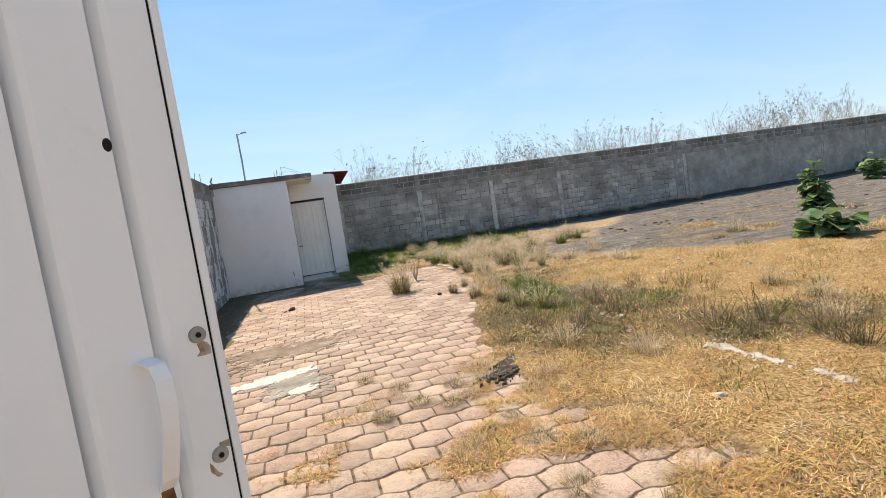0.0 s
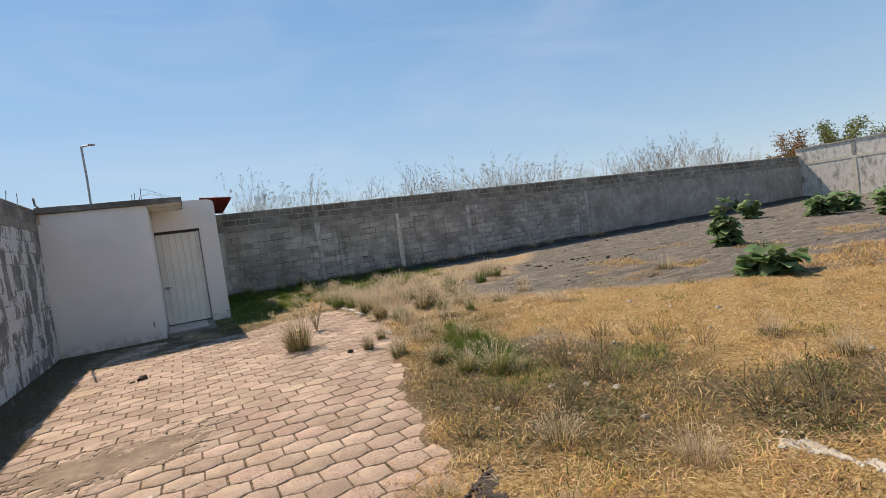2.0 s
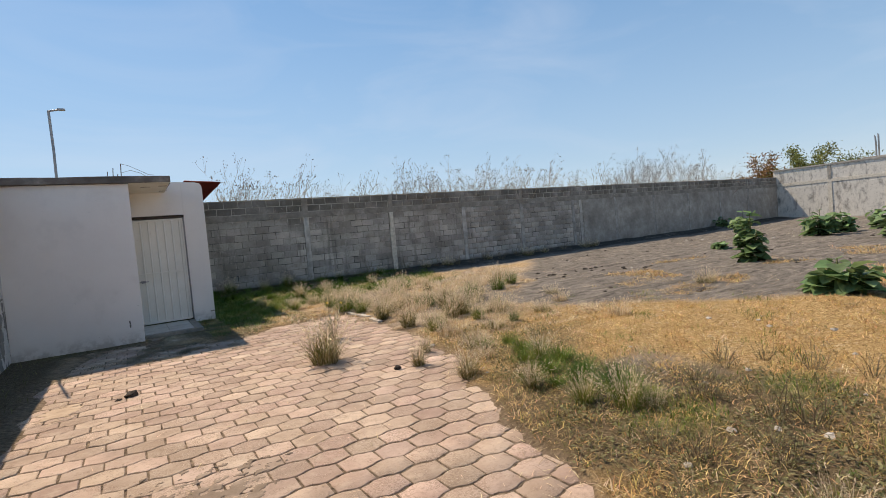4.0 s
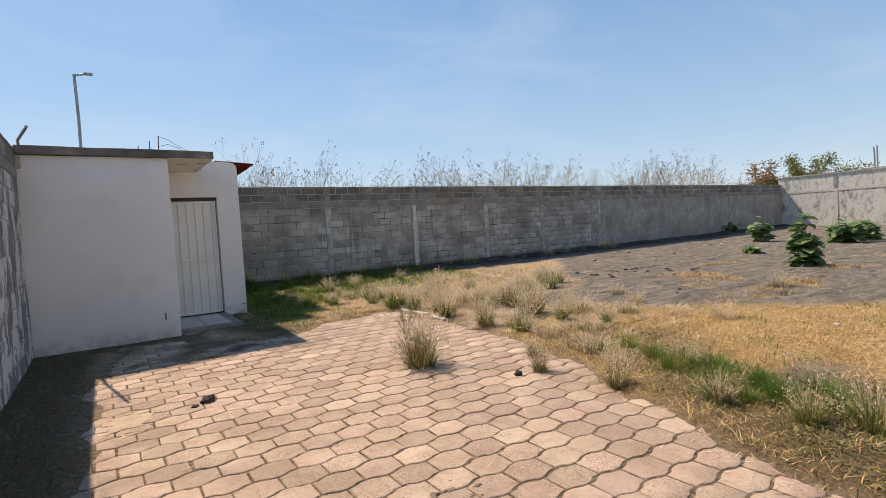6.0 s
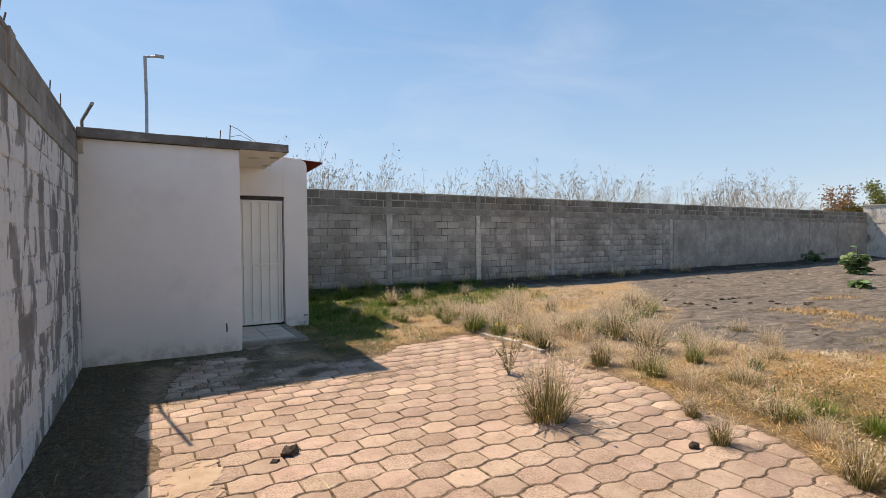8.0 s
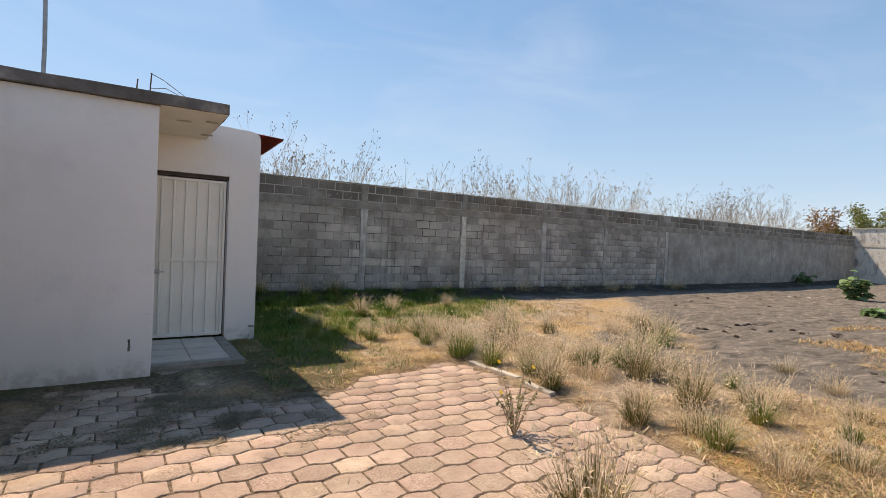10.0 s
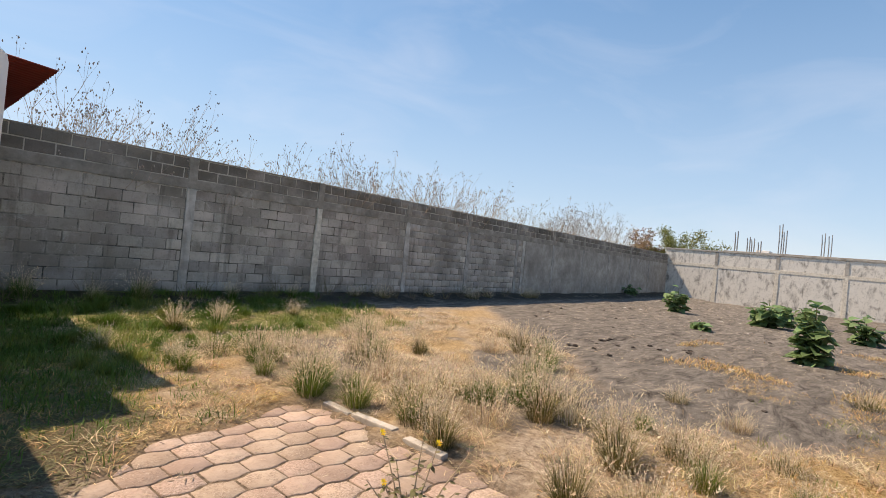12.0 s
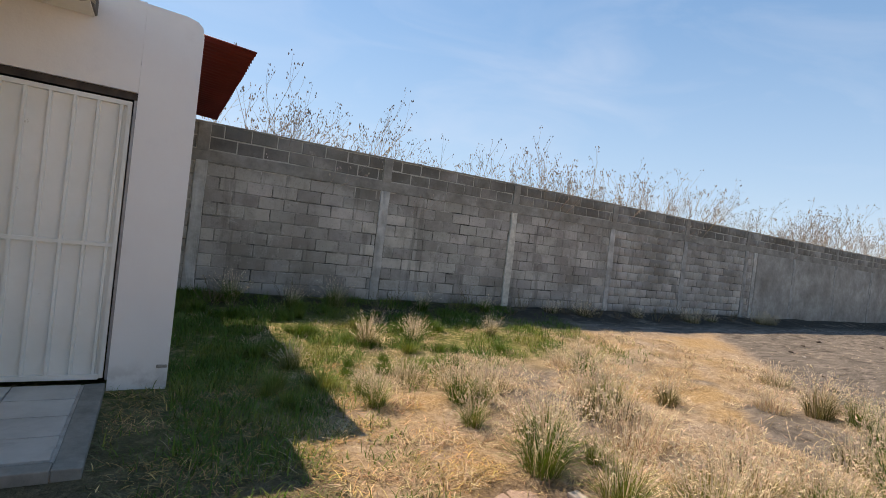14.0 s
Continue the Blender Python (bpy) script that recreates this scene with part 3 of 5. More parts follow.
def finish_blocks():
    for wall, turn, singles, rest, (m_one, m_rest) in PENDING:
        shared = {}
        for u, z, w, h, d, s, tilt in singles:
            key = (round(w / 0.05), round(h / 0.05))
            if key not in shared:
                shared[key] = (block_mesh(w, h, 0.0, "block", m_one), w, h)
            me, w0, h0 = shared[key]
            ob = new("block", me)
            ob.parent = wall
            ob.matrix_local = turn @ pose(u, -d, z + s, 0, tilt, 0) @ Matrix.Diagonal((w / w0, 1, h / h0, 1))
        if rest:
            vs, fs, n = [], [], 0
            t = np.array(turn)
            for u, z, w, h, d, s, tilt in rest:
                c = 0.007
                zz = z + s
                o = [(u - w / 2, 0.03, zz - h / 2), (u + w / 2, 0.03, zz - h / 2), (u + w / 2, 0.03, zz + h / 2), (u - w / 2, 0.03, zz + h / 2)]
                f = [(u - w / 2 + c, -d, zz - h / 2 + c), (u + w / 2 - c, -d, zz - h / 2 + c), (u + w / 2 - c, -d, zz + h / 2 - c), (u - w / 2 + c, -d, zz + h / 2 - c)]
                m = [(p[0], -d + c, p[2]) for p in o]
                vs += o + m + f
                for a in (0, 4):
                    for j in range(4):
                        fs += [n + a + j, n + a + (j + 1) % 4, n + a + 4 + (j + 1) % 4, n + a + 4 + j]
                fs += [n + 8, n + 9, n + 10, n + 11]
                n += 12
            v = np.c_[np.array(vs), np.ones(len(vs))] @ t.T
            me = mesh_from_arrays("block_courses", v[:, :3], fs, np.full(len(fs) // 4, 4), m_rest)
            ob = new("block_courses", me)
            ob.parent = wall
            ob["kind"] = "stuff"


def wall_core(name, label, x0, x1, y0, y1, z1, material):
    bm = box(x0, x1, y0, y1, -0.3, z1)
    me = mesh_of(bm, material, name)
    return tagged(new(name, me), label, "wall", kind="structure")


def spans_between(posts, lo, hi, half):
    cuts = [lo] + [c for p in posts if lo < p < hi for c in (p - half, p + half)] + [hi]
    return [(cuts[i], cuts[i + 1]) for i in range(0, len(cuts), 2) if cuts[i + 1] - cuts[i] > 0.05]


# far wall, along x
FAR_TOP = 2.83
far_posts = [1.45, 4.50, 7.49, 10.54, 13.41, 16.38, 19.2, 22.1, 25.05, 28.05, 31.1]
wall_far = wall_core("wall_north", "weathered grey concrete block wall with concrete columns", LEFT - 0.2, RIGHT + 0.2, FAR, FAR + 0.15, FAR_TOP, M_MORTAR)
part("beam", roughen(box(LEFT, RIGHT, FAR - 0.016, FAR + 0.02, 2.24, 2.42, 0.006), 0.5, 0.006, 0), M_BEAM, wall_far)
for i, px in enumerate(far_posts):
    proud = 0.022 if i != 2 else 0.03
    part("column", roughen(box(px - 0.085, px + 0.085, FAR - proud, FAR + 0.02, -0.1, 2.25, 0.006), 0.10, 0.030, 6, i), M_SPILL if i == 2 else M_COLUMN, wall_far, "pale rough-cast concrete column")
    part("column_head", roughen(box(px - 0.085, px + 0.085, FAR - proud + 0.003, FAR + 0.02, 2.41, FAR_TOP - 0.004, 0.006), 0.15, 0.008, 2, i), M_BEAM, wall_far)
part("column", roughen(box(16.78, 16.93, FAR - 0.02, FAR + 0.02, -0.1, 2.25, 0.006), 0.12, 0.012, 3, 40), M_COLUMN, wall_far)
part("cement_render", roughen(box(17.0, RIGHT, FAR - 0.012, FAR + 0.01, -0.1, 2.236, 0.004), 0.6, 0.006, 3), M_RENDER, wall_far, "smeared grey cement render")
part("capping", roughen(box(LEFT - 0.2, RIGHT + 0.2, FAR - 0.012, FAR + 0.16, FAR_TOP, FAR_TOP + 0.025, 0.004), 0.3, 0.006, 0), M_BEAM, wall_far)
FACE_FAR = pose(0, FAR, 0)
lay_blocks(wall_far, FACE_FAR, lambda z: spans_between(far_posts + [16.85], 1.0, 17.0, 0.085), 0.04, 2.235, lambda u, z: 1.4 < u < 10.2, (M_BLOCK, M_BLOCKS), 1)
lay_blocks(wall_far, FACE_FAR, lambda z: spans_between(far_posts, 1.0, RIGHT, 0.085), 2.43, FAR_TOP, lambda u, z: 1.4 < u < 7.4, (M_BROWN, M_BROWNS), 2)

# left wall, along y, lime-washed
LEFT_TOP = 2.83
wall_left = wall_core("wall_west", "concrete block wall with flaking white lime wash", LEFT - 0.15, LEFT, FRONT, FAR, LEFT_TOP, M_PEELS)
left_posts = [1.2, 4.2, 7.2, 10.2]
FACE_LEFT = pose(LEFT, 0, 0, 0, 0, 90)
part("beam", roughen(box(LEFT - 0.02, LEFT + 0.014, FRONT, 13.4, 2.42, 2.56, 0.006), 0.4, 0.006, 0), M_BEAM, wall_left)
for i, py in enumerate(left_posts):
    part("column_head", roughen(box(LEFT - 0.02, LEFT + 0.017, py - 0.08, py + 0.08, 2.57, LEFT_TOP - 0.004, 0.006), 0.15, 0.006, 2, i), M_BEAM, wall_left)
lay_blocks(wall_left, FACE_LEFT, lambda z: [(FRONT, 13.4)], 0.02, 2.415, lambda u, z: 5.0 < u < 13.4, (M_PEEL, M_PEELS), 3)
lay_blocks(wall_left, FACE_LEFT, lambda z: spans_between(left_posts, FRONT, 13.4, 0.08), 2.57, LEFT_TOP, lambda u, z: u > 6.0, (M_BLOCK, M_BLOCKS), 4)

# right wall, along y, in the sun
RIGHT_TOP = 3.2
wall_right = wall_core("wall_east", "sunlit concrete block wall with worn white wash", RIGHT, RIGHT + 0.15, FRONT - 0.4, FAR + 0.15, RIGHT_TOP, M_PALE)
right_posts = [0.4, 3.6, 6.8, 10.0, 13.1, 16.25]
for i, py in enumerate(right_posts):
    part("column", roughen(box(RIGHT - 0.03, RIGHT + 0.02, py - 0.1, py + 0.1, -0.1, 2.22, 0.008), 0.2, 0.012, 2, i), M_SPILL, wall_right, "white-washed concrete column")
    part("column_head", roughen(box(RIGHT - 0.026, RIGHT + 0.02, py - 0.09, py + 0.09, 2.4, RIGHT_TOP - 0.01, 0.008), 0.2, 0.01, 2, i), M_COLUMN, wall_right)
part("beam", box(RIGHT - 0.02, RIGHT + 0.02, FRONT, FAR - 0.02, 2.22, 2.4, 0.006), M_SPILL, wall_right)
part("capping", roughen(box(RIGHT - 0.05, RIGHT + 0.2, FRONT, FAR + 0.15, RIGHT_TOP, RIGHT_TOP + 0.09, 0.01), 0.5, 0.015, 0), M_COLUMN, wall_right)


# front wall behind the first steps, open at the gate
for nm, a, b in (("wall_south", LEFT - 0.15, -1.12), ("wall_south_long", 1.15, RIGHT + 0.15)):
    wall_core(nm, "plain grey concrete block wall beside the gate", a, b, FRONT - 0.15, FRONT, 2.6, M_RENDER)


# unseen plastered wall behind the first steps, added to bounce sun onto the gate
tagged(new("wall_street", mesh_of(box(-24, 44, -8.2, -8.0, -0.1, 5.2), M_PLASTER, "wall_street")), "unseen white-plastered wall added to bounce sunlight onto the gate", "wall", kind="structure")


# ---- gate leaf ----
def gate_leaf():
    """Folded steel sheet on a tube frame, standing open."""
    g = thing("gate_leaf", "white enamelled folded steel gate leaf standing open", "gate", at=(-0.167, 0.864, 0.0))
    g.rotation_euler = (0, 0, math.atan2(0.53, 0.85))
    # local x: 0 at the free edge, negative towards the hinge; local -y faces the street
    bm = bmesh.new()
    prof, x = [(-0.004, 0.0)], -0.058
    while x > -1.0:
        prof += [(x, 0.0), (x - 0.008, 0.004), (x - 0.018, 0.016), (x - 0.026, 0.026), (x - 0.030, 0.0)]
        x -= 0.107
    prof.append((-1.05, 0.0))
    rows = [[bm.verts.new((px, py, z)) for px, py in prof] for z in (0.09, 0.6, 1.2, 1.8, 2.16)]
    for r0, r1 in zip(rows, rows[1:]):
        for j in range(len(prof) - 1):
            bm.faces.new((r0[j], r0[j + 1], r1[j + 1], r1[j]))
    sheet = part("sheet", bm, M_GATE, g)
    sheet.modifiers.new("thick", "SOLIDIFY").thickness = 0.003
    bev = sheet.modifiers.new("soft", "BEVEL")
    bev.width, bev.segments, bev.limit_method = 0.004, 2, "ANGLE"
    part("edge_tube", box(0.0, 0.014, -0.003, 0.036, 0.05, 2.2, 0.003), M_GATE, g)
    part("hinge_tube", box(-1.09, -1.05, -0.004, 0.036, 0.05, 2.2, 0.004), M_GATE, g)
    part("top_rail", box(-1.05, -0.024, 0.004, 0.036, 2.16, 2.2, 0.004), M_GATE, g)
    part("bottom_rail", box(-1.05, -0.024, 0.004, 0.036, 0.05, 0.09, 0.004), M_GATE, g)
    part("seam", box(-0.0035, -0.0002, -0.0008, 0.01, 0.09, 2.16), M_BLACK, g)

    # pull handle, a bowed flat bar
    hz = 1.335
    pts = [(-0.104, -0.001, hz + 0.006), (-0.100, -0.02, hz + 0.010), (-0.096, -0.040, hz + 0.004), (-0.094, -0.050, hz - 0.016), (-0.094, -0.052, hz - 0.05),
           (-0.096, -0.047, hz - 0.09), (-0.099, -0.036, hz - 0.13), (-0.101, -0.020, hz - 0.165), (-0.102, -0.001, hz - 0.185)]
    bm = bmesh.new()
    ring = []
    for i, p in enumerate(pts):
        a = Vector(pts[min(i + 1, 8)]) - Vector(pts[max(i - 1, 0)])
        out = Vector((1, 0, 0)).cross(a.normalized())
        side = Vector((0.0115, 0, 0))
        ring.append([bm.verts.new(Vector(p) + s * side + o * 0.0025 * out) for s, o in ((-1, -1), (1, -1), (1, 1), (-1, 1))])
    for r0, r1 in zip(ring, ring[1:]):
        for j in range(4):
            bm.faces.new((r0[j], r0[(j + 1) % 4], r1[(j + 1) % 4], r1[j]))
    bm.faces.new(ring[0][::-1])
    bm.faces.new(ring[-1])
    bmesh.ops.recalc_face_normals(bm, faces=bm.faces[:])
    handle = part("pull_handle", bm, M_GATE, g, "bowed white flat-bar handle")
    bev = handle.modifiers.new("soft", "BEVEL")
    bev.width, bev.segments = 0.0012, 2
    part("rust_run", roughen(box(-0.112, -0.094, -0.003, 0.001, hz - 0.205, hz - 0.180, 0.001), 0.02, 0.002, 2), M_RUST, handle, "rust stain below the handle")

    def lock(z, tall):
        bm = roughen(box(-0.041, -0.005, -0.002, 0.0, z - 0.034, z + 0.018, 0.001), 0.02, 0.0035, 2, z)
        plate = part("lock_plate", bm, M_LOCK, g, "bare steel lock plate with chipped paint")
        bm = bmesh.new()
        bmesh.ops.create_cone(bm, cap_ends=True, segments=20, radius1=0.014, radius2=0.012, depth=0.008, matrix=Matrix.Translation((-0.022, -0.004, z)) @ Matrix.Rotation(radians(90), 4, "X"))
        part("cylinder", bm, M_STEEL, plate, smooth=False)
        bm = bmesh.new()
        bmesh.ops.create_cone(bm, cap_ends=True, segments=12, radius1=0.0042, radius2=0.0042, depth=0.003, matrix=Matrix.Translation((-0.022, -0.0085, z)) @ Matrix.Rotation(radians(90), 4, "X"))
        part("keyhole", bm, M_BLACK, plate)
        part("chip", roughen(box(-0.016, -0.005, -0.0015, 0.0, z + 0.036, z + 0.05), 0.01, 0.003, 2, z + 5), M_RUST, plate)
        bm = tube([(-0.006, -0.001, z + 0.054), (-0.034, -0.001, z + 0.051), (-0.041, -0.001, z + 0.04), (-0.0415, -0.001, z - 0.03)], 0.0008, 4)
        part("weld_line", bm, M_BLACK, plate)
    lock(1.36, 0.05)
    lock(1.165, 0.05)
    bm = bmesh.new()
    bmesh.ops.create_cone(bm, cap_ends=True, segments=14, radius1=0.0075, radius2=0.0075, depth=0.003, matrix=Matrix.Translation((-0.091, -0.001, 1.655)) @ Matrix.Rotation(radians(90), 4, "X") @ Matrix.Diagonal((0.8, 1.3, 1, 1)))
    part("bolt_hole", bm, M_BLACK, g, "dark round bolt hole")
    return g


gate_leaf()


# ---- hut ----
def hut():
    h = thing("hut", "small white-plastered hut with a flat slab roof", "hut")
    # front room
    part("front_wall", roughen(box(LEFT, -0.22, 13.4, 13.55, -0.05, 2.74, 0.012), 0.9, 0.012, 5), M_PLASTER, h, smooth=True)
    part("recess_wall", roughen(box(-0.37, -0.222, 13.556, 15.0, -0.05, 2.74), 0.9, 0.006, 3), M_PLASTER, h, smooth=True)
    # door wall, pieces round the opening
    bm = bmesh.new()
    prof = [(0.715, -0.05), (1.11, -0.05), (1.11, 2.80), (1.095, 2.87), (1.06, 2.905), (0.98, 2.925), (0.715, 2.935)]
    f = bm.faces.new([bm.verts.new((x, 15.0, z)) for x, z in prof])
    r = bmesh.ops.extrude_face_region(bm, geom=[f])
    for v in r["geom"]:
        if isinstance(v, bmesh.types.BMVert):
            v.co.y += 0.16
    bmesh.ops.recalc_face_normals(bm, faces=bm.faces[:])
    part("door_pier", bm, M_PLASTER, h)
    part("lintel", roughen(box(-0.22, 0.714, 15.0, 15.16, 2.27, 2.94, 0.0), 0.8, 0.003, 3), M_PLASTER, h)
    part("side_wall", box(0.95, 1.10, 15.162, FAR - 0.05, -0.05, 2.86), M_PLASTER, h)
    slab = part("roof_slab", roughen(box(LEFT, 0.42, 13.33, 15.3, 2.742, 2.855, 0.01), 0.25, 0.012, 5), M_SLAB, h, "dark weathered concrete roof slab")
    part("soffit", box(-0.215, 0.405, 13.36, 14.99, 2.731, 2.741), M_CREAM, slab, "slab underside with warm bounced light in its cream colour")
    for i, (x, y) in enumerate(((-0.02, 13.9), (0.25, 13.75), (0.3, 14.6))):
        part("paint_flake", roughen(box(x, x + 0.14, y, y + 0.09, 2.726, 2.7305), 0.05, 0.02, 2, i), M_KERB, slab)
    part("roof_infill", box(LEFT, 0.95, 15.302, FAR - 0.05, 2.70, 2.80), M_SLAB, h)

    # flaws on the front wall
    part("chipped_plaster", roughen(box(-0.425, -0.405, 13.396, 13.4, 0.30, 0.42), 0.03, 0.008, 2), M_MORTAR, h, "dark chip in the plaster")
    part("chipped_plaster", roughen(box(-0.86, -0.835, 13.396, 13.4, 0.21, 0.235), 0.03, 0.006, 2), M_MORTAR, h)
    part("chipped_plaster", roughen(box(1.03, 1.10, 14.994, 15.0, 0.20, 0.225), 0.03, 0.006, 2), M_MORTAR, h)
    part("chipped_plaster", roughen(box(LEFT + 0.01, LEFT + 0.06, 13.395, 13.4, 2.55, 2.74), 0.05, 0.015, 2), M_MORTAR, h)

    # steel door
    d = part("door_frame", box(-0.22, 0.715, 15.03, 15.07, 2.215, 2.268), M_FRAME, h, "brown steel door frame")
    part("frame_jamb", box(0.694, 0.714, 15.02, 15.07, 0.11, 2.214, 0.003), M_STEEL, d)
    bm = bmesh.new()
    prof, x = [], -0.2
    while x < 0.66:
        prof += [(x, 15.052), (x + 0.105, 15.052), (x + 0.110, 15.028), (x + 0.128, 15.028), (x + 0.133, 15.052)]
        x += 0.14
    prof = [p for p in prof if p[0] < 0.655] + [(0.655, 15.052)]
    rows = [[bm.verts.new((px, py, z)) for px, py in prof] for z in (0.13, 1.1, 2.17)]
    for r0, r1 in zip(rows, rows[1:]):
        for j in range(len(prof) - 1):
            bm.faces.new((r0[j], r0[j + 1], r1[j + 1], r1[j]))
    sheet = part("door", bm, M_DOOR, h, "cream folded steel door, shut, streaked with rust")
    sheet.modifiers.new("thick", "SOLIDIFY").thickness = 0.004
    part("door_stile", box(0.655, 0.685, 15.028, 15.06, 0.12, 2.20, 0.003), M_DOOR, sheet)
    part("door_stile", box(-0.218, -0.196, 15.028, 15.06, 0.12, 2.20, 0.003), M_DOOR, sheet)
    part("door_rail", box(-0.196, 0.655, 15.026, 15.058, 2.165, 2.20, 0.003), M_DOOR, sheet)
    part("door_rail", box(-0.196, 0.655, 15.026, 15.058, 1.105, 1.135, 0.003), M_DOOR, sheet)
    part("door_rail", box(-0.196, 0.655, 15.022, 15.058, 0.112, 0.15, 0.003), M_DOOR, sheet)
    bolt = part("bolt", tube([(-0.19, 15.012, 0.97), (-0.03, 15.012, 0.97)], 0.009, 8), M_STEEL, sheet, "grey sliding bolt")
    part("hasp", box(-0.16, -0.08, 15.012, 15.027, 0.945, 0.995, 0.003), M_STEEL, bolt)

    # red corrugated sheet over the side
    bm = bmesh.new()
    n = 130
    rows = []
    for i, (x, z) in enumerate(((0.85, 3.035), (1.2, 3.01), (1.59, 2.985))):
        rows.append([bm.verts.new((x + 0.004 * math.sin(j * 1.7), 15.62 + 3.4 * j / n, z - 0.1 * j / n + 0.016 * math.sin(j * 2 * math.pi / 4))) for j in range(n + 1)])
    for r0, r1 in zip(rows, rows[1:]):
        for j in range(n):
            bm.faces.new((r0[j], r0[j + 1], r1[j + 1], r1[j]))
    roof = part("corrugated_roof", bm, M_RED, h, "dark red corrugated roof sheet", smooth=True)
    roof.modifiers.new("thick", "SOLIDIFY").thickness = 0.004
    return h


hut()


# door step with its tiles
step = thing("door_step", "low concrete door step with worn beige tiles", "step")
part("slab", roughen(box(-0.219, 0.70, 13.57, 14.995, -0.05, 0.085, 0.01), 0.3, 0.008, 3), M_KERB, step)
part("border", roughen(box(0.58, 0.71, 13.56, 14.99, 0.03, 0.094, 0.008), 0.2, 0.006, 4), M_BEAM, step, "grey cement border")
part("border", roughen(box(-0.219, 0.578, 13.555, 13.67, 0.03, 0.094, 0.008), 0.2, 0.006, 4), M_BEAM, step)
tile_me = mesh_of(box(-0.19, 0.19, -0.155, 0.155, 0, 0.014, 0.003), M_TILE, "tile")
for i in range(2):
    for j in range(4):
        ob = new("tile", tile_me)
        ob.parent = step
        ob.location = (-0.02 + 0.392 * i, 13.84 + 0.32 * j, 0.0855)


# ---- things on the hut roof and the left wall ----
lamp = thing("roof_lamp", "grey lamp pole with a short arm on the roof", "lamp pole", at=(-1.3, 14.86, 2.85))
part("pole", tube([(0, 0, 0), (0.01, 0, 0.7), (0.0, 0, 1.42)], 0.022, 8), M_STEEL, lamp)
part("arm", tube([(0, 0, 1.41), (0.10, 0, 1.43), (0.19, 0, 1.45)], 0.016, 8), M_STEEL, lamp)
part("lamp_head", box(0.13, 0.25, -0.035, 0.035, 1.43, 1.465, 0.008), M_STEEL, lamp)
part("base_plate", box(-0.06, 0.06, -0.06, 0.06, 0.0, 0.012, 0.003), M_STEEL, lamp)

rods = [(-0.42, 13.75, 0.20), (-0.36, 14.2, 0.16), (-0.52, 14.6, 0.26), (-0.30, 13.7, 0.27)]
for x, y, hgt in rods:
    r = thing("rebar_stub", "rusty reinforcing bar stub rising from the roof", "rebar", "rebar stubs on the roof", at=(x, y, 2.852))
    part("bar", tube([(0, 0, -0.02), (0.004, 0, hgt * 0.5), (0.012, 0.004, hgt)], 0.007, 6), M_REBAR, r)
wire = thing("loose_wire", "thin bent wire lying across the roof", "wire", at=(-0.30, 13.7, 2.86))
part("strand", tube([(0, 0, 0.26), (0.12, 0.1, 0.24), (0.3, 0.25, 0.17), (0.42, 0.32, 0.11), (0.52, 0.35, 0.1)], 0.004, 5), M_STEEL, wire)
part("strand", tube([(0, 0, 0.1), (0.15, 0.12, 0.16), (0.3, 0.2, 0.12), (0.45, 0.3, 0.03), (0.46, 0.3, 0.0)], 0.004, 5), M_STEEL, wire)

pipe = thing("steel_pipe", "short grey pipe lying over the wall's top", "pipe")
part("pipe", tube([(-1.98, 13.8, 2.884), (-1.92, 13.1, 2.88), (-1.74, 12.12, 2.866)], 0.017, 8), M_STEEL, pipe)
for i, y in enumerate((4.3, 7.25, 10.25, 10.35, 12.0, 12.6)):
    r = thing("rebar_stub", "rusty reinforcing bar stub on the block wall", "rebar", "rebar stubs on the wall", at=(LEFT - 0.07, y, LEFT_TOP))
    part("bar", tube([(0, 0, -0.02), (0.005 * i, 0, 0.1), (0.02, 0.01 * i, 0.16 + 0.03 * (i % 3))], 0.006, 5), M_REBAR, r)


# ---- kerbs and small ground things ----
def kerb(x, y, length, turn, sink):
    k_ = thing("kerb_stone", "pale concrete kerb half buried beside the drive", "kerb", "kerb stones", at=(x, y, sink))
    k_.rotation_euler = (radians(random.uniform(-2, 2)), radians(random.uniform(-3, 3)), radians(turn))
    part("stone", roughen(box(-0.04, 0.04, -length / 2, length / 2, -0.12, 0.03, 0.01), 0.12, 0.012, 4, x + y), M_KERB, k_)


for y, ln, s in ((12.05, 0.5, 0.022), (11.45, 0.4, 0.006), (12.5, 0.35, 0.012)):
    kerb(KERB_X + random.uniform(-0.02, 0.03), y, ln, random.uniform(-4, 4) if y > 5 else 9, s)


def lump(name, label, category, x, y, size, material, flat=0.6, group="", z=None):
    bm = bmesh.new()
    bmesh.ops.create_icosphere(bm, subdivisions=2, radius=size)
    for v in bm.verts:
        v.co += noise.noise_vector(v.co / (size * 0.8) + Vector((x, y, 0))) * size * 0.75
        v.co.z *= flat
    base = float(np.ravel(ground_height(x, y))[0]) if z is None else z
    ob = new(name, mesh_of(bm, material, name))
    ob.location = (x, y, base + size * flat * 0.35)
    return tagged(ob, label, category, group)


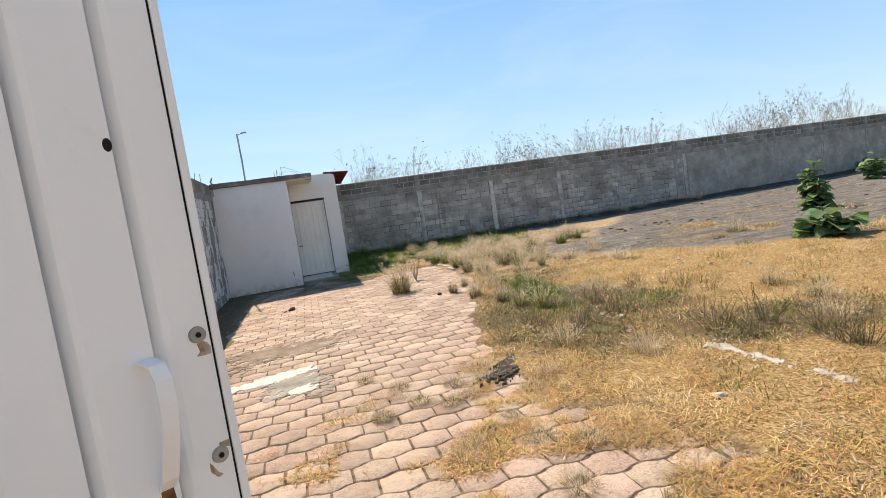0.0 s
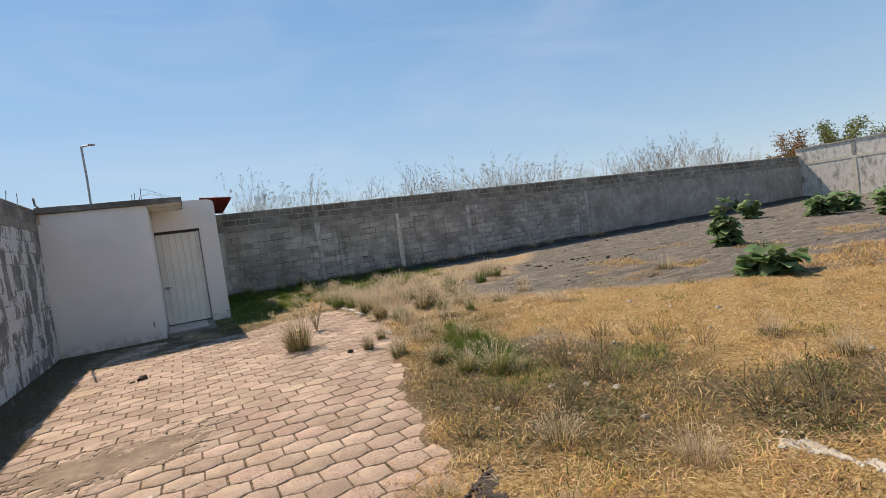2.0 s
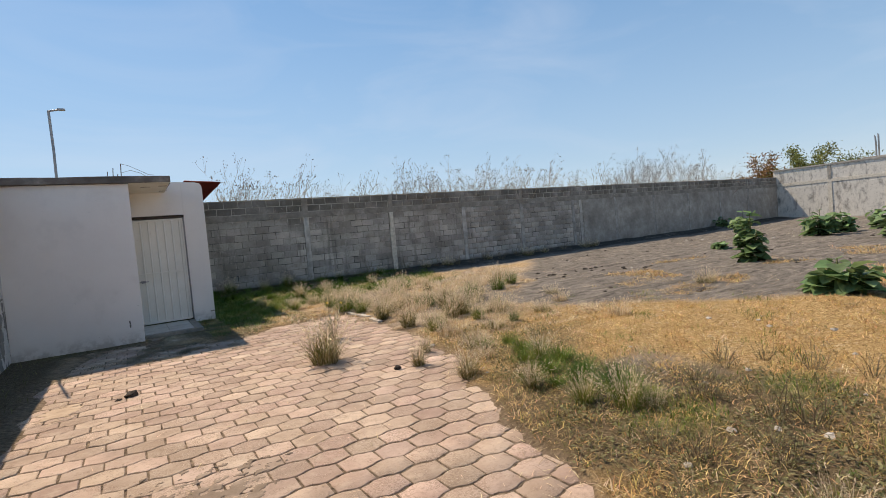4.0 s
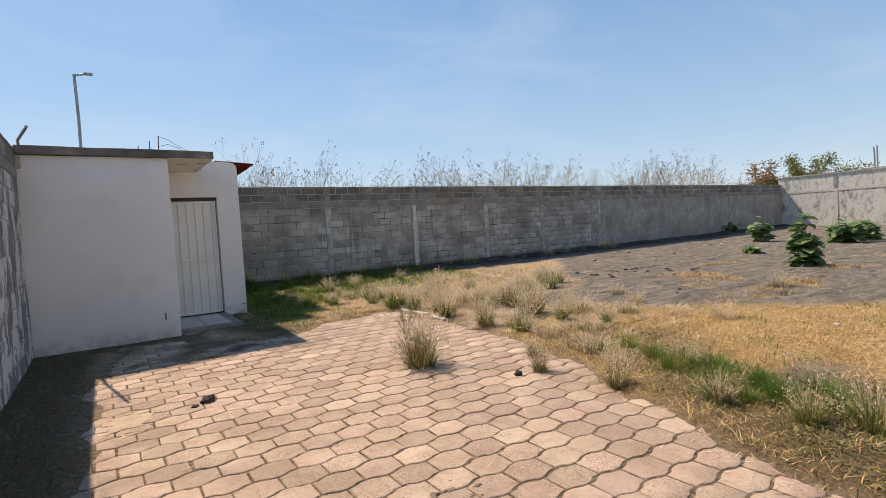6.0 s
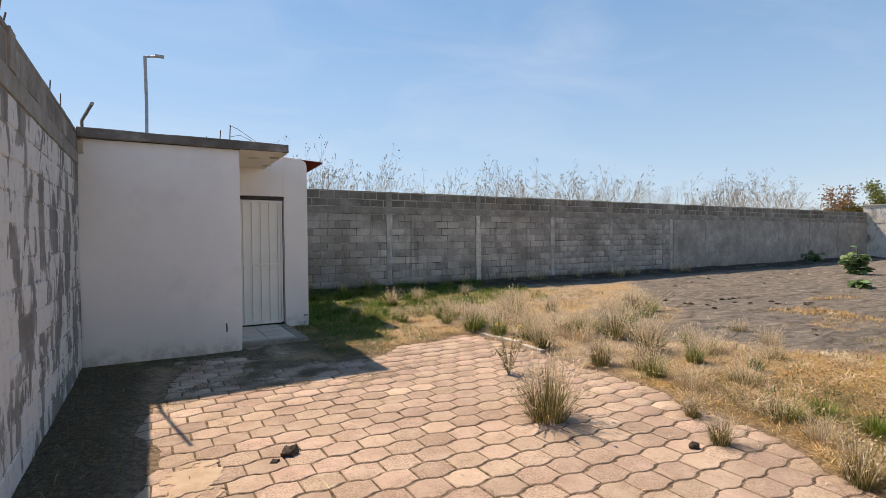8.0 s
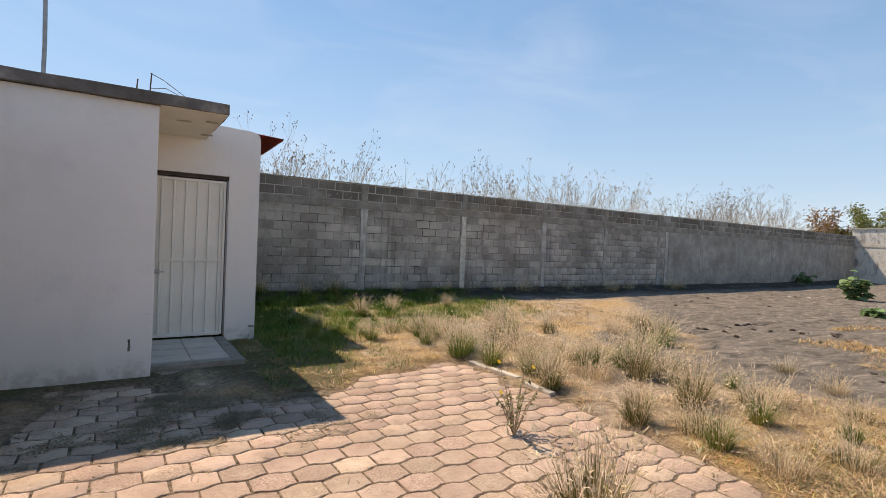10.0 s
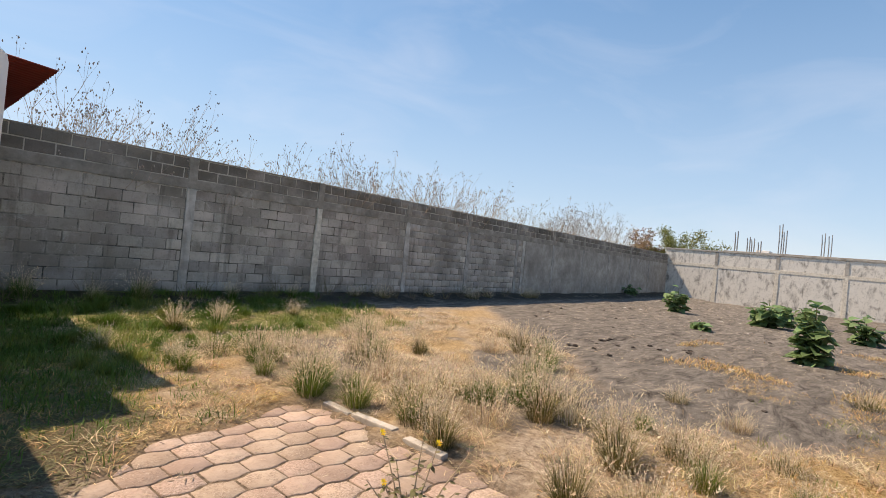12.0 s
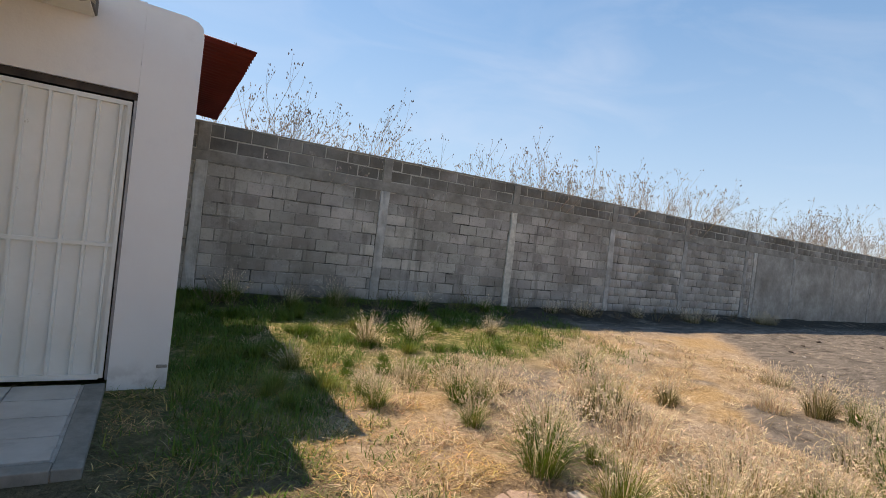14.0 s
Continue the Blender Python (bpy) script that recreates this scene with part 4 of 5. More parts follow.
lump("dung_lump", "small dark dry lump on the drive", "lump", -0.44, 9.76, 0.055, M_CHAR, 0.7, z=0.004)
lump("dung_lump", "small dark dry lump on the drive", "lump", 2.06, 8.35, 0.035, M_CHAR, 0.8, z=0.004)
lump("dung_lump", "small dark dry lump on the drive", "lump", -0.56, 9.68, 0.03, M_CHAR, 0.4, z=0.002)
for i in range(18):
    a, b = random.uniform(8.2, 11.5), random.uniform(11.2, 13.2)
    lump("clod", "dark charred clod on burnt earth", "clod", a, b, random.uniform(0.02, 0.06), M_CHAR, 0.5, "clods on the burnt earth")
for i in range(60):
    a, b = random.uniform(6.5, 22), random.uniform(7, 17)
    if dark_mask(a, b) > 0.6:
        lump("clod", "dark charred clod on burnt earth", "clod", a, b, random.uniform(0.02, 0.06), random.choice((M_CHAR, M_CHAR, M_STONE)), 0.5, "clods on the burnt earth")
for i in range(10):
    lump("kerb_fragment", "pale broken kerb fragment in dry grass", "kerb", 3.1 + random.uniform(-0.12, 0.12), random.uniform(2.3, 3.5), random.uniform(0.012, 0.03), M_SPILL, 0.45, "kerb fragments")
for i in range(26):
    a, b = random.uniform(2.2, 6.5), random.uniform(2.5, 9)
    lump("pebble", "pale stone lying in dry grass", "stone", a, b, random.uniform(0.015, 0.035), M_STONE, 0.6, "stones in the dry grass")


def crust(name, label, category, x0, x1, y0, y1, z, thick, material, inside, cell=0.008, kind=""):
    """A thin ragged layer with holes, lying where inside(x, y) is above nought."""
    gx, gy = np.arange(x0, x1, cell), np.arange(y0, y1, cell)
    X, Y = np.meshgrid(gx, gy)
    keep = inside(X + cell / 2, Y + cell / 2) > 0
    r = np.random.default_rng(int(abs(x0 * 100) + abs(y0 * 10)))
    J = np.meshgrid(np.arange(len(gx) + 1), np.arange(len(gy) + 1))
    vx, vy = x0 + J[0] * cell + r.normal(0, cell * 0.2, J[0].shape), y0 + J[1] * cell + r.normal(0, cell * 0.2, J[0].shape)
    top = np.stack([vx, vy, z + thick * r.uniform(0.45, 1.0, vx.shape)], -1).reshape(-1, 3)
    low = np.stack([vx, vy, np.full(vx.shape, z - 0.008)], -1).reshape(-1, 3)
    w, m = len(gx) + 1, top.shape[0]
    K = np.pad(keep, 1)
    faces = []
    for j, i in np.argwhere(keep):
        a, b, c, d = j * w + i, j * w + i + 1, (j + 1) * w + i + 1, (j + 1) * w + i
        faces.append((a, b, c, d))
        for (p, q), (dj, di) in (((a, b), (0, 1)), ((b, c), (1, 2)), ((c, d), (2, 1)), ((d, a), (1, 0))):
            if not K[j + dj, i + di]:
                faces.append((p, p + m, q + m, q))
    faces = np.array(faces)
    used, flat = np.unique(faces, return_inverse=True)
    me_ = mesh_from_arrays(name, np.concatenate([top, low])[used], flat.ravel(), np.full(len(faces), 4), material)
    return tagged(new(name, me_), label, category, kind=kind)


def slant(x, y, cx, cy, rx, ry, turn):
    """Distance from the middle of a turned oblong, 1 at its rim."""
    c_, s_ = math.cos(radians(turn)), math.sin(radians(turn))
    u, v = ((x - cx) * c_ + (y - cy) * s_) / rx, (-(x - cx) * s_ + (y - cy) * c_) / ry
    return (np.abs(u) ** 3 + np.abs(v) ** 3) ** (1 / 3)


crust("spilt_cement", "pale crust of spilt cement on the drive", "cement", -1.3, -0.1, 4.6, 5.8, 0.001, 0.006, M_SPILL,
      lambda x, y: np.maximum(1 - slant(x, y, -0.60, 5.40, 0.50, 0.13, 14), 0.6 - slant(x, y, -0.26, 4.84, 0.20, 0.16, 10)) - 0.08 + 0.32 * wobble(x, y, 0.22, 3) + 0.34 * wobble(x, y, 0.05, 4))
crust("cement_smear", "grey smear of old cement beside the pale crust", "cement", -0.9, 0.15, 4.5, 5.7, 0.0, 0.004, M_BEAM,
      lambda x, y: 0.75 - slant(x, y, -0.30, 5.05, 0.36, 0.44, 4) + 0.35 * wobble(x, y, 0.3, 7) + 0.5 * wobble(x, y, 0.06, 8))
crust("earth_stain", "brown film of earth trodden over the drive", "earth", -1.6, 0.6, 5.7, 7.8, 0.0, 0.0035, M_FILM,
      lambda x, y: 0.62 - slant(x, y, -0.55, 6.62, 0.95, 0.62, 12) + 0.38 * wobble(x, y, 0.5, 9) + 0.50 * wobble(x, y, 0.07, 10), 0.012, "stuff")
crust("earth_drift", "thin drift of pale sand over the pavers", "earth", -1.25, -0.2, 9.0, 10.6, 0.0, 0.0035, M_SAND,
      lambda x, y: 0.6 - slant(x, y, -1.08, 9.65, 0.30, 0.36, 0) + 0.35 * wobble(x, y, 0.4, 19) + 0.3 * wobble(x, y, 0.08, 20), 0.012)
crust("broken_kerb", "pale broken concrete kerb sunk in dry grass", "kerb", 2.95, 3.3, 2.25, 3.6, 0.028, 0.022, M_KERB,
      lambda x, y: 0.22 - np.abs(x - 3.105 - 0.03 * np.sin(y * 3.1)) / 0.095 + 0.6 * wobble(x, y, 0.3, 17) + 0.45 * wobble(x, y, 0.05, 18) - 3 * smooth01(3.4, 3.55, y))
crust("charred_patch", "small black burnt patch in the grass edge", "patch", 1.1, 2.1, 3.6, 4.6, 0.020, 0.014, M_CHAR,
      lambda x, y: 0.9 - slant(x, y, 1.57, 4.11, 0.36, 0.11, 44) + 0.25 * wobble(x, y, 0.12, 11) + 0.8 * wobble(x, y, 0.033, 12), 0.009)


# ---- grass ----
def blades(pos, length, width, lean, rng, material, name, label, up=1.0):
    """Many single blades, each with a bend: two pieces and a tip. pos: n x 3."""
    n = len(pos)
    az = rng.uniform(0, 2 * np.pi, n)
    d = np.stack([np.cos(az), np.sin(az), np.zeros(n)], -1)
    s = np.stack([-np.sin(az), np.cos(az), np.zeros(n)], -1) * (width / 2)[:, None]
    L = length[:, None]
    l1, l2 = lean[:, None], np.minimum(lean * 1.7 + 0.15, 1.5)[:, None]
    z = np.array([[0, 0, 1.0]])
    p1 = pos + (d * np.sin(l1) + z * np.cos(l1)) * L * 0.5
    p2 = p1 + (d * np.sin(l2) + z * np.cos(l2)) * L * 0.5
    v = np.stack([pos - s, pos + s, p1 + s * 0.8, p1 - s * 0.8, p2], 1).reshape(-1, 3)
    b = np.arange(n)[:, None] * 5
    f = np.concatenate([b + np.array([[0, 1, 2, 3]]), b + np.array([[3, 2, 4]])], 1).ravel()
    sizes = np.tile([4, 3], n)
    me = mesh_from_arrays(name, v, f, sizes, material)
    ob = new(name, me)
    if label:
        tagged(ob, label, "grass", kind="stuff")
    return ob


def sow(rng, n, x0, x1, y0, y1, weight):
    x, y = rng.uniform(x0, x1, n), rng.uniform(y0, y1, n)
    keep = rng.uniform(0, 1, n) < np.clip(weight(x, y), 0, 1)
    x, y = x[keep], y[keep]
    return np.stack([x, y, ground_height(x, y) - 0.004], -1)


rng = np.random.default_rng(4)


def clear_of_hut(x, y):
    return np.where((x < 1.15) & (y > 14.96), 0.0, 1.0) * np.where((x < 0.75) & (y > 12.6), 0.0, 1.0)


def unpaved(x, y):
    return (1 - paved_mask(x, y)) * clear_of_hut(x, y)


def near_more(x, y):
    return np.interp(np.hypot(x, y - 1), [0, 4, 11], [1, 0.8, 0.4])


p = sow(rng, 520000, 0.4, 9.5, 0.9, 10.5, lambda x, y: straw_mask(x, y) * unpaved(x, y) * (0.35 + 0.9 * wobble(x, y, 0.38, 21)) * near_more(x, y) * (1 - 0.75 * weed_shade_mask(x, y)))
blades(p, rng.uniform(0.03, 0.10, len(p)), rng.uniform(0.003, 0.008, len(p)), rng.choice([0.7, 1.1, 1.3, 1.4], len(p)) + rng.uniform(-0.2, 0.12, len(p)), rng, M_STRAW, "dry_grass", "short trampled golden dry grass")
p = sow(rng, 170000, 0.4, 8.5, 0.9, 10.0, lambda x, y: straw_mask(x, y) * unpaved(x, y) * (0.1 + 1.0 * wobble(x, y, 0.3, 61)) * near_more(x, y) * (1 - 0.6 * weed_shade_mask(x, y)))
blades(p, rng.uniform(0.03, 0.12, len(p)), rng.uniform(0.003, 0.008, len(p)), rng.uniform(0.9, 1.45, len(p)), rng, M_STRAWPALE, "dry_grass", "bleached straw lying on golden dry grass")
p = sow(rng, 110000, 1.2, 6.5, 1.5, 10.2, lambda x, y: weed_shade_mask(x, y) * unpaved(x, y) * (0.45 + 0.8 * wobble(x, y, 0.35, 28)))
blades(p, rng.uniform(0.03, 0.10, len(p)), rng.uniform(0.003, 0.007, len(p)), rng.uniform(0.3, 1.35, len(p)), rng, M_SEDGE, "weedy_grass", "tangled grey-green weedy grass")
p = sow(rng, 60000, 1.2, 6.5, 1.5, 10.2, lambda x, y: weed_shade_mask(x, y) * unpaved(x, y) * (0.3 + 1.0 * wobble(x, y, 0.45, 33)))
p[:, 2] += rng.uniform(0.0, 0.05, len(p))
blades(p, rng.uniform(0.015, 0.045, len(p)), rng.uniform(0.010, 0.022, len(p)), rng.uniform(0.5, 1.5, len(p)), rng, M_WEEDLEAF, "low_weeds", "low leafy grey-green weeds in dry grass")
p = sow(rng, 60000, 1.2, 6.5, 1.5, 10.2, lambda x, y: weed_shade_mask(x, y) * unpaved(x, y) * (0.4 + 0.8 * wobble(x, y, 0.5, 29)))
blades(p, rng.uniform(0.03, 0.12, len(p)), rng.uniform(0.003, 0.007, len(p)), rng.uniform(0.6, 1.45, len(p)), rng, M_STRAW, "dry_grass", "dry straw among weedy grass")
p = sow(rng, 60000, 0.72, 2.8, 12.2, 15.4, lambda x, y: weed_shade_mask(x, y) * unpaved(x, y) * (0.5 + 0.7 * wobble(x, y, 0.4, 34)))
blades(p, rng.uniform(0.03, 0.10, len(p)), rng.uniform(0.005, 0.012, len(p)), rng.uniform(1.25, 1.5, len(p)), rng, M_WEEDLEAF, "leaf_litter", "brown leaf litter and low weeds beside the step")
p = sow(rng, 26000, 0.72, 3.0, 12.1, 15.6, lambda x, y: unpaved(x, y) * (0.3 + 0.8 * wobble(x, y, 0.4, 71)))
blades(p, rng.uniform(0.03, 0.12, len(p)), rng.uniform(0.003, 0.008, len(p)), rng.uniform(0.9, 1.48, len(p)), rng, M_STRAW, "dry_grass", "trampled dry grass at the end of the drive")
p = sow(rng, 9000, 0.72, 2.6, 12.1, 15.4, lambda x, y: unpaved(x, y) * (0.3 + 0.9 * wobble(x, y, 0.35, 72)))
blades(p, rng.uniform(0.03, 0.13, len(p)), rng.uniform(0.003, 0.008, len(p)), rng.uniform(0.3, 1.2, len(p)), rng, M_GRASS, "green_grass", "thin green grass at the end of the drive")
p = sow(rng, 70000, 6, 16, 4.5, 12, lambda x, y: straw_mask(x, y) * unpaved(x, y) * smooth01(9.0, 9.6, x + 0.0 * y))
blades(p, rng.uniform(0.05, 0.17, len(p)), rng.uniform(0.007, 0.012, len(p)), rng.uniform(0.5, 1.35, len(p)), rng, M_STRAW, "dry_grass", "short trampled golden dry grass")
p = sow(rng, 330000, 1.1, 9.5, 8.5, 18.6, lambda x, y: (1 - dark_mask(x, y)) * unpaved(x, y) * (0.10 + 1.2 * wobble(x, y, 0.4, 22)) * (1 - 0.8 * smooth01(2.3, 1.7, x) * smooth01(12, 12.6, y)) * (1 - 0.6 * green_mask(x, y)))
blades(p, rng.uniform(0.05, 0.18, len(p)), rng.uniform(0.004, 0.008, len(p)), rng.choice([0.9, 1.25, 1.35], len(p)) + rng.uniform(-0.2, 0.13, len(p)), rng, M_STRAWPALE, "dry_grass", "loose bleached straw on bare earth")
p = sow(rng, 230000, 1.12, 9.5, 12.8, 18.95, lambda x, y: green_mask(x, y) * unpaved(x, y) * (0.25 + 1.0 * wobble(x, y, 0.55, 23) + 0.35 * smooth01(2.6, 1.6, x)))
blades(p, rng.uniform(0.04, 0.17, len(p)), rng.uniform(0.004, 0.009, len(p)), rng.uniform(0.2, 1.2, len(p)), rng, M_GRASS, "green_grass", "uncut green grass near the wall's foot")
p = sow(rng, 60000, 0.6, 8, 1.5, 10, lambda x, y: unpaved(x, y) * np.maximum(0.45 * smooth01(0.25, 0.7, wobble(x, y, 0.55, 24)), green_mask(x, y)))
blades(p, rng.uniform(0.04, 0.14, len(p)), rng.uniform(0.003, 0.007, len(p)), rng.uniform(0.2, 1.0, len(p)), rng, M_GRASS, "green_grass", "thin green grass in the straw")
p = sow(rng, 26000, 5.5, 30, 5, 18.5, lambda x, y: dark_mask(x, y) * (0.25 + 0.8 * wobble(x, y, 1.3, 25)))
blades(p, rng.uniform(0.05, 0.2, len(p)), rng.uniform(0.006, 0.012, len(p)), rng.uniform(1.46, 1.5, len(p)), rng, M_STRAWPALE, "straw_litter", "scattered straw litter on dark earth")
p = sow(rng, 26000, -1.95, 3.2, 1.0, 13.3, lambda x, y: paved_mask(x, y) * clear_of_hut(x, y) * (0.03 + 0.8 * smooth01(0.5, 0.0, overgrown_edge(y) - x)))
p[:, 2] = 0.004
blades(p, rng.uniform(0.03, 0.12, len(p)), rng.uniform(0.003, 0.006, len(p)), rng.uniform(1.2, 1.5, len(p)), rng, M_STRAWPALE, "straw_litter", "straw blown over the pavers")
p = sow(rng, 130000, -0.6, 2.3, 1.2, 5.2, lambda x, y: paved_mask(x, y) * smooth01(4.8, 3.6, y + 0.5 * (1.2 - x)) * smooth01(0.12, 0.6, wobble(x, y, 0.55, 41) + 0.45 * smooth01(0.7, 1.7, x)))
p[:, 2] = 0.002
blades(p, rng.uniform(0.02, 0.09, len(p)), rng.uniform(0.003, 0.006, len(p)), rng.uniform(0.75, 1.5, len(p)), rng, M_STRAW, "dry_grass", "matted dry grass growing over the pavers")
p = sow(rng, 14000, -0.6, 2.3, 1.2, 5.2, lambda x, y: paved_mask(x, y) * smooth01(4.8, 3.6, y + 0.5 * (1.2 - x)) * smooth01(0.35, 0.7, wobble(x, y, 0.55, 41)))
p[:, 2] = 0.002
blades(p, rng.uniform(0.03, 0.08, len(p)), rng.uniform(0.003, 0.006, len(p)), rng.uniform(0.3, 1.2, len(p)), rng, M_SEDGE, "weedy_grass", "thin olive grass in the paver joints")
p = sow(rng, 60000, -0.4, 2.2, 10.6, 13.0, lambda x, y: paved_mask(x, y) * smooth01(11.2, 12.6, y - 0.5 * x + 0.5) * smooth01(1.9, 1.2, x) * smooth01(0.1, 0.7, wobble(x, y, 0.35, 81)))
p[:, 2] = 0.002
blades(p, rng.uniform(0.02, 0.10, len(p)), rng.uniform(0.004, 0.010, len(p)), rng.uniform(1.15, 1.5, len(p)), rng, M_WEEDSTEM, "leaf_litter", "brown leaf litter blown over the pavers")
# earth and litter crumbs, dark and dense to deepen the hut's shade on the pavers
p = sow(rng, 120000, -1.9, 1.4, 9.6, 13.4, lambda x, y: smooth01(10.9, 12.9, y - 0.6 * smooth01(-1.2, -1.9, x)) * smooth01(0.0, 0.6, wobble(x, y, 0.5, 82)) * (1 - smooth01(13.35, 13.4, y)))
p[:, 2] = 0.002
blades(p, rng.uniform(0.01, 0.05, len(p)), rng.uniform(0.006, 0.014, len(p)), rng.uniform(1.2, 1.5, len(p)), rng, M_WEEDSTEM, "leaf_litter", "crumbs of earth and litter strewn thick to deepen shade by the hut")
p = sow(rng, 4000, -2.0, -1.3, 1.0, 13.3, lambda x, y: smooth01(-1.35, -1.9, x) * (0.5 + 0.6 * wobble(x, y, 0.7, 27)))
p[:, 2] = 0.0
blades(p, rng.uniform(0.03, 0.18, len(p)), rng.uniform(0.003, 0.007, len(p)), rng.uniform(0.2, 1.2, len(p)), rng, M_SEDGE, "wall_foot_weeds", "low weeds along the foot of the wall")


def tuft_mesh(name, n, h, spread, width, lo, hi, material, seed, heads=False):
    """A tuft's blades rising from one crown, drawn once and shared."""
    r = np.random.default_rng(seed)
    a, q = r.uniform(0, 2 * np.pi, n), np.sqrt(r.uniform(0, 1, n))
    pos = np.stack([np.cos(a) * q * 0.11 * spread, np.sin(a) * q * 0.11 * spread, np.full(n, -0.02)], -1)
    az = a + r.normal(0, 0.5, n)
    lean = r.uniform(lo, hi, n) * (0.25 + 0.75 * q)
    L = h * r.uniform(0.4, 1.08, n)
    d = np.stack([np.cos(az), np.sin(az), np.zeros(n)], -1)
    s = np.stack([-np.sin(az), np.cos(az), np.zeros(n)], -1) * (width * r.uniform(0.7, 1.3, n) / 2)[:, None]
    z = np.array([[0, 0, 1.0]])
    pts = [pos]
    for i in range(3):
        le = (lean * (0.7 + 0.45 * i))[:, None]
        pts.append(pts[-1] + (d * np.sin(le) + z * np.cos(le)) * (L / 3)[:, None])
    v = np.stack([pts[0] - s, pts[0] + s, pts[1] + s, pts[1] - s, pts[2] + s * 0.8, pts[2] - s * 0.8, pts[3]], 1).reshape(-1, 3)
    b = np.arange(n)[:, None] * 7
    f = np.concatenate([b + np.array([[0, 1, 2, 3]]), b + np.array([[3, 2, 4, 5]]), b + np.array([[5, 4, 6]])], 1).ravel()
    sizes = np.tile([4, 4, 3], n)
    if heads:
        # feathery heads: short hairs along the last third of each stalk
        m = 6
        hv, hf, hs, base = [], [], [], len(v)
        for i in range(n):
            for j in range(m):
                t = r.uniform(0, 1)
                c = pts[2][i] * (1 - t) + pts[3][i] * t
                w = Vector(r.normal(0, 1, 3)).normalized()
                tip = c + np.array(w) * 0.026 + (pts[3][i] - pts[2][i]) * 0.12
                off = np.array([r.normal(0, 0.004), r.normal(0, 0.004), 0.003])
                hv += [c - off, c + off, tip]
                hf += [base, base + 1, base + 2]
                base += 3
                hs.append(3)
        v, f, sizes = np.concatenate([v, np.array(hv)]), np.concatenate([f, hf]), np.concatenate([sizes, hs])
    return mesh_from_arrays(name, v, f, sizes, material)


TUFTS = []
for s in range(3):
    TUFTS.append((tuft_mesh("foliage", 420, 0.40, 1.1, 0.0042, 0.1, 1.15, M_GRASS if s < 2 else M_SEDGE, 30 + s), tuft_mesh("seed_head", 120, 0.56, 1.0, 0.003, 0.05, 0.85, M_PLUME, 40 + s, True)))
DRY = []
for s in range(3):
    DRY.append((tuft_mesh("foliage", 260, 0.27, 2.3, 0.005, 0.1, 1.25, M_SEDGE if s < 2 else M_STRAWPALE, 50 + s), tuft_mesh("seed_head", 140, 0.46, 2.2, 0.0035, 0.05, 1.0, M_PLUME, 60 + s, True)))


def tuft(x, y, scale, dry=False, on_drive=False, squash=1.0, lush=False):
    pair = TUFTS[0] if lush else TUFTS[2] if on_drive and not dry else random.choice(DRY if dry else TUFTS)
    z = 0.0 if on_drive else float(np.ravel(ground_height(x, y))[0])
    label = ("dry pale feathery grass tuft on bare earth" if dry else "wiry green grass tuft with pale seed heads") if not on_drive else "wiry grass tuft growing between the pavers"
    t = thing("grass_tuft", label, "grass tuft", "grass tufts", at=(x, y, z))
    t.rotation_euler = (0, 0, random.uniform(0, 6.28))
    t.scale = (scale, scale, scale * squash)
    for nm, me_ in list(zip(("foliage", "seed_head"), pair))[:1 if lush else 2]:
        ob = new(nm, me_)
        ob.parent = t
        ob["kind"] = "stuff"


tuft(1.58, 9.35, 1.25, on_drive=True)
for x, y, s in ((2.3, 8.3, 0.5), (2.65, 8.75, 0.45), (2.42, 7.5, 0.65)):
    tuft(x, y, s, on_drive=True)
for x, y, s in ((5.5, 11.85, 1.05), (4.05, 10.3, 0.85), (3.25, 10.3, 0.8), (3.32, 11.4, 0.8), (3.37, 12.45, 0.85), (3.46, 13.2, 1.0), (4.35, 10.45, 0.95), (3.34, 9.65, 0.7), (4.5, 11.8, 0.75), (6.6, 12.3, 0.95),
                (4.2, 9.76, 0.65), (5.15, 10.5, 0.5), (2.75, 5.85, 0.7), (2.6, 6.15, 0.55), (3.3, 7.4, 0.55), (7.4, 12.8, 0.85),
                (3.7, 12.95, 0.55), (3.2, 13.75, 0.6), (3.6, 14.2, 0.6), (2.55, 6.7, 0.5), (4.45, 9.2, 0.5), (2.2, 15.5, 0.6), (2.6, 14.6, 0.5), (4.2, 16.8, 0.6), (5.6, 16.9, 0.6)):
    tuft(x, y, s)
for x, y, s in ((4.6, 13.7, 1.15), (4.3, 13.1, 0.95), (3.9, 12.2, 1.0), (4.4, 12.3, 0.9), (4.8, 12.0, 0.85), (4.1, 11.5, 0.8), (3.55, 11.8, 0.8), (5.0, 14.2, 0.9), (4.0, 14.6, 0.8),
                (5.3, 11.4, 0.8), (5.9, 12.2, 0.9), (4.8, 11.0, 0.7), (3.5, 9.9, 0.7), (3.3, 9.2, 0.65), (3.9, 9.0, 0.6), (3.1, 8.3, 0.55), (8.4, 14.1, 0.75), (6.9, 13.4, 0.7),
                (4.3, 3.3, 0.55), (4.9, 3.9, 0.5), (5.1, 4.6, 0.5), (2.9, 5.75, 0.4), (5.2, 9.4, 0.55), (5.6, 8.2, 0.6), (9.0, 8.9, 0.7),
                (6.6, 10.6, 0.5), (2.2, 4.3, 0.5), (2.6, 3.6, 0.45), (3.2, 14.9, 0.6), (5.6, 15.3, 0.7), (6.4, 15.6, 0.6), (2.9, 7.9, 0.5), (4.7, 10.0, 0.6), (6.1, 9.9, 0.55)):
    tuft(x, y, s, dry=True)
for i in range(12):
    a, b = random.uniform(3.35, 5.9), random.uniform(9.6, 15.2)
    if wobble(a, b, 1.0, 91)[0] > -0.15:
        tuft(a, b, random.uniform(0.55, 1.05), dry=random.random() < 0.65)
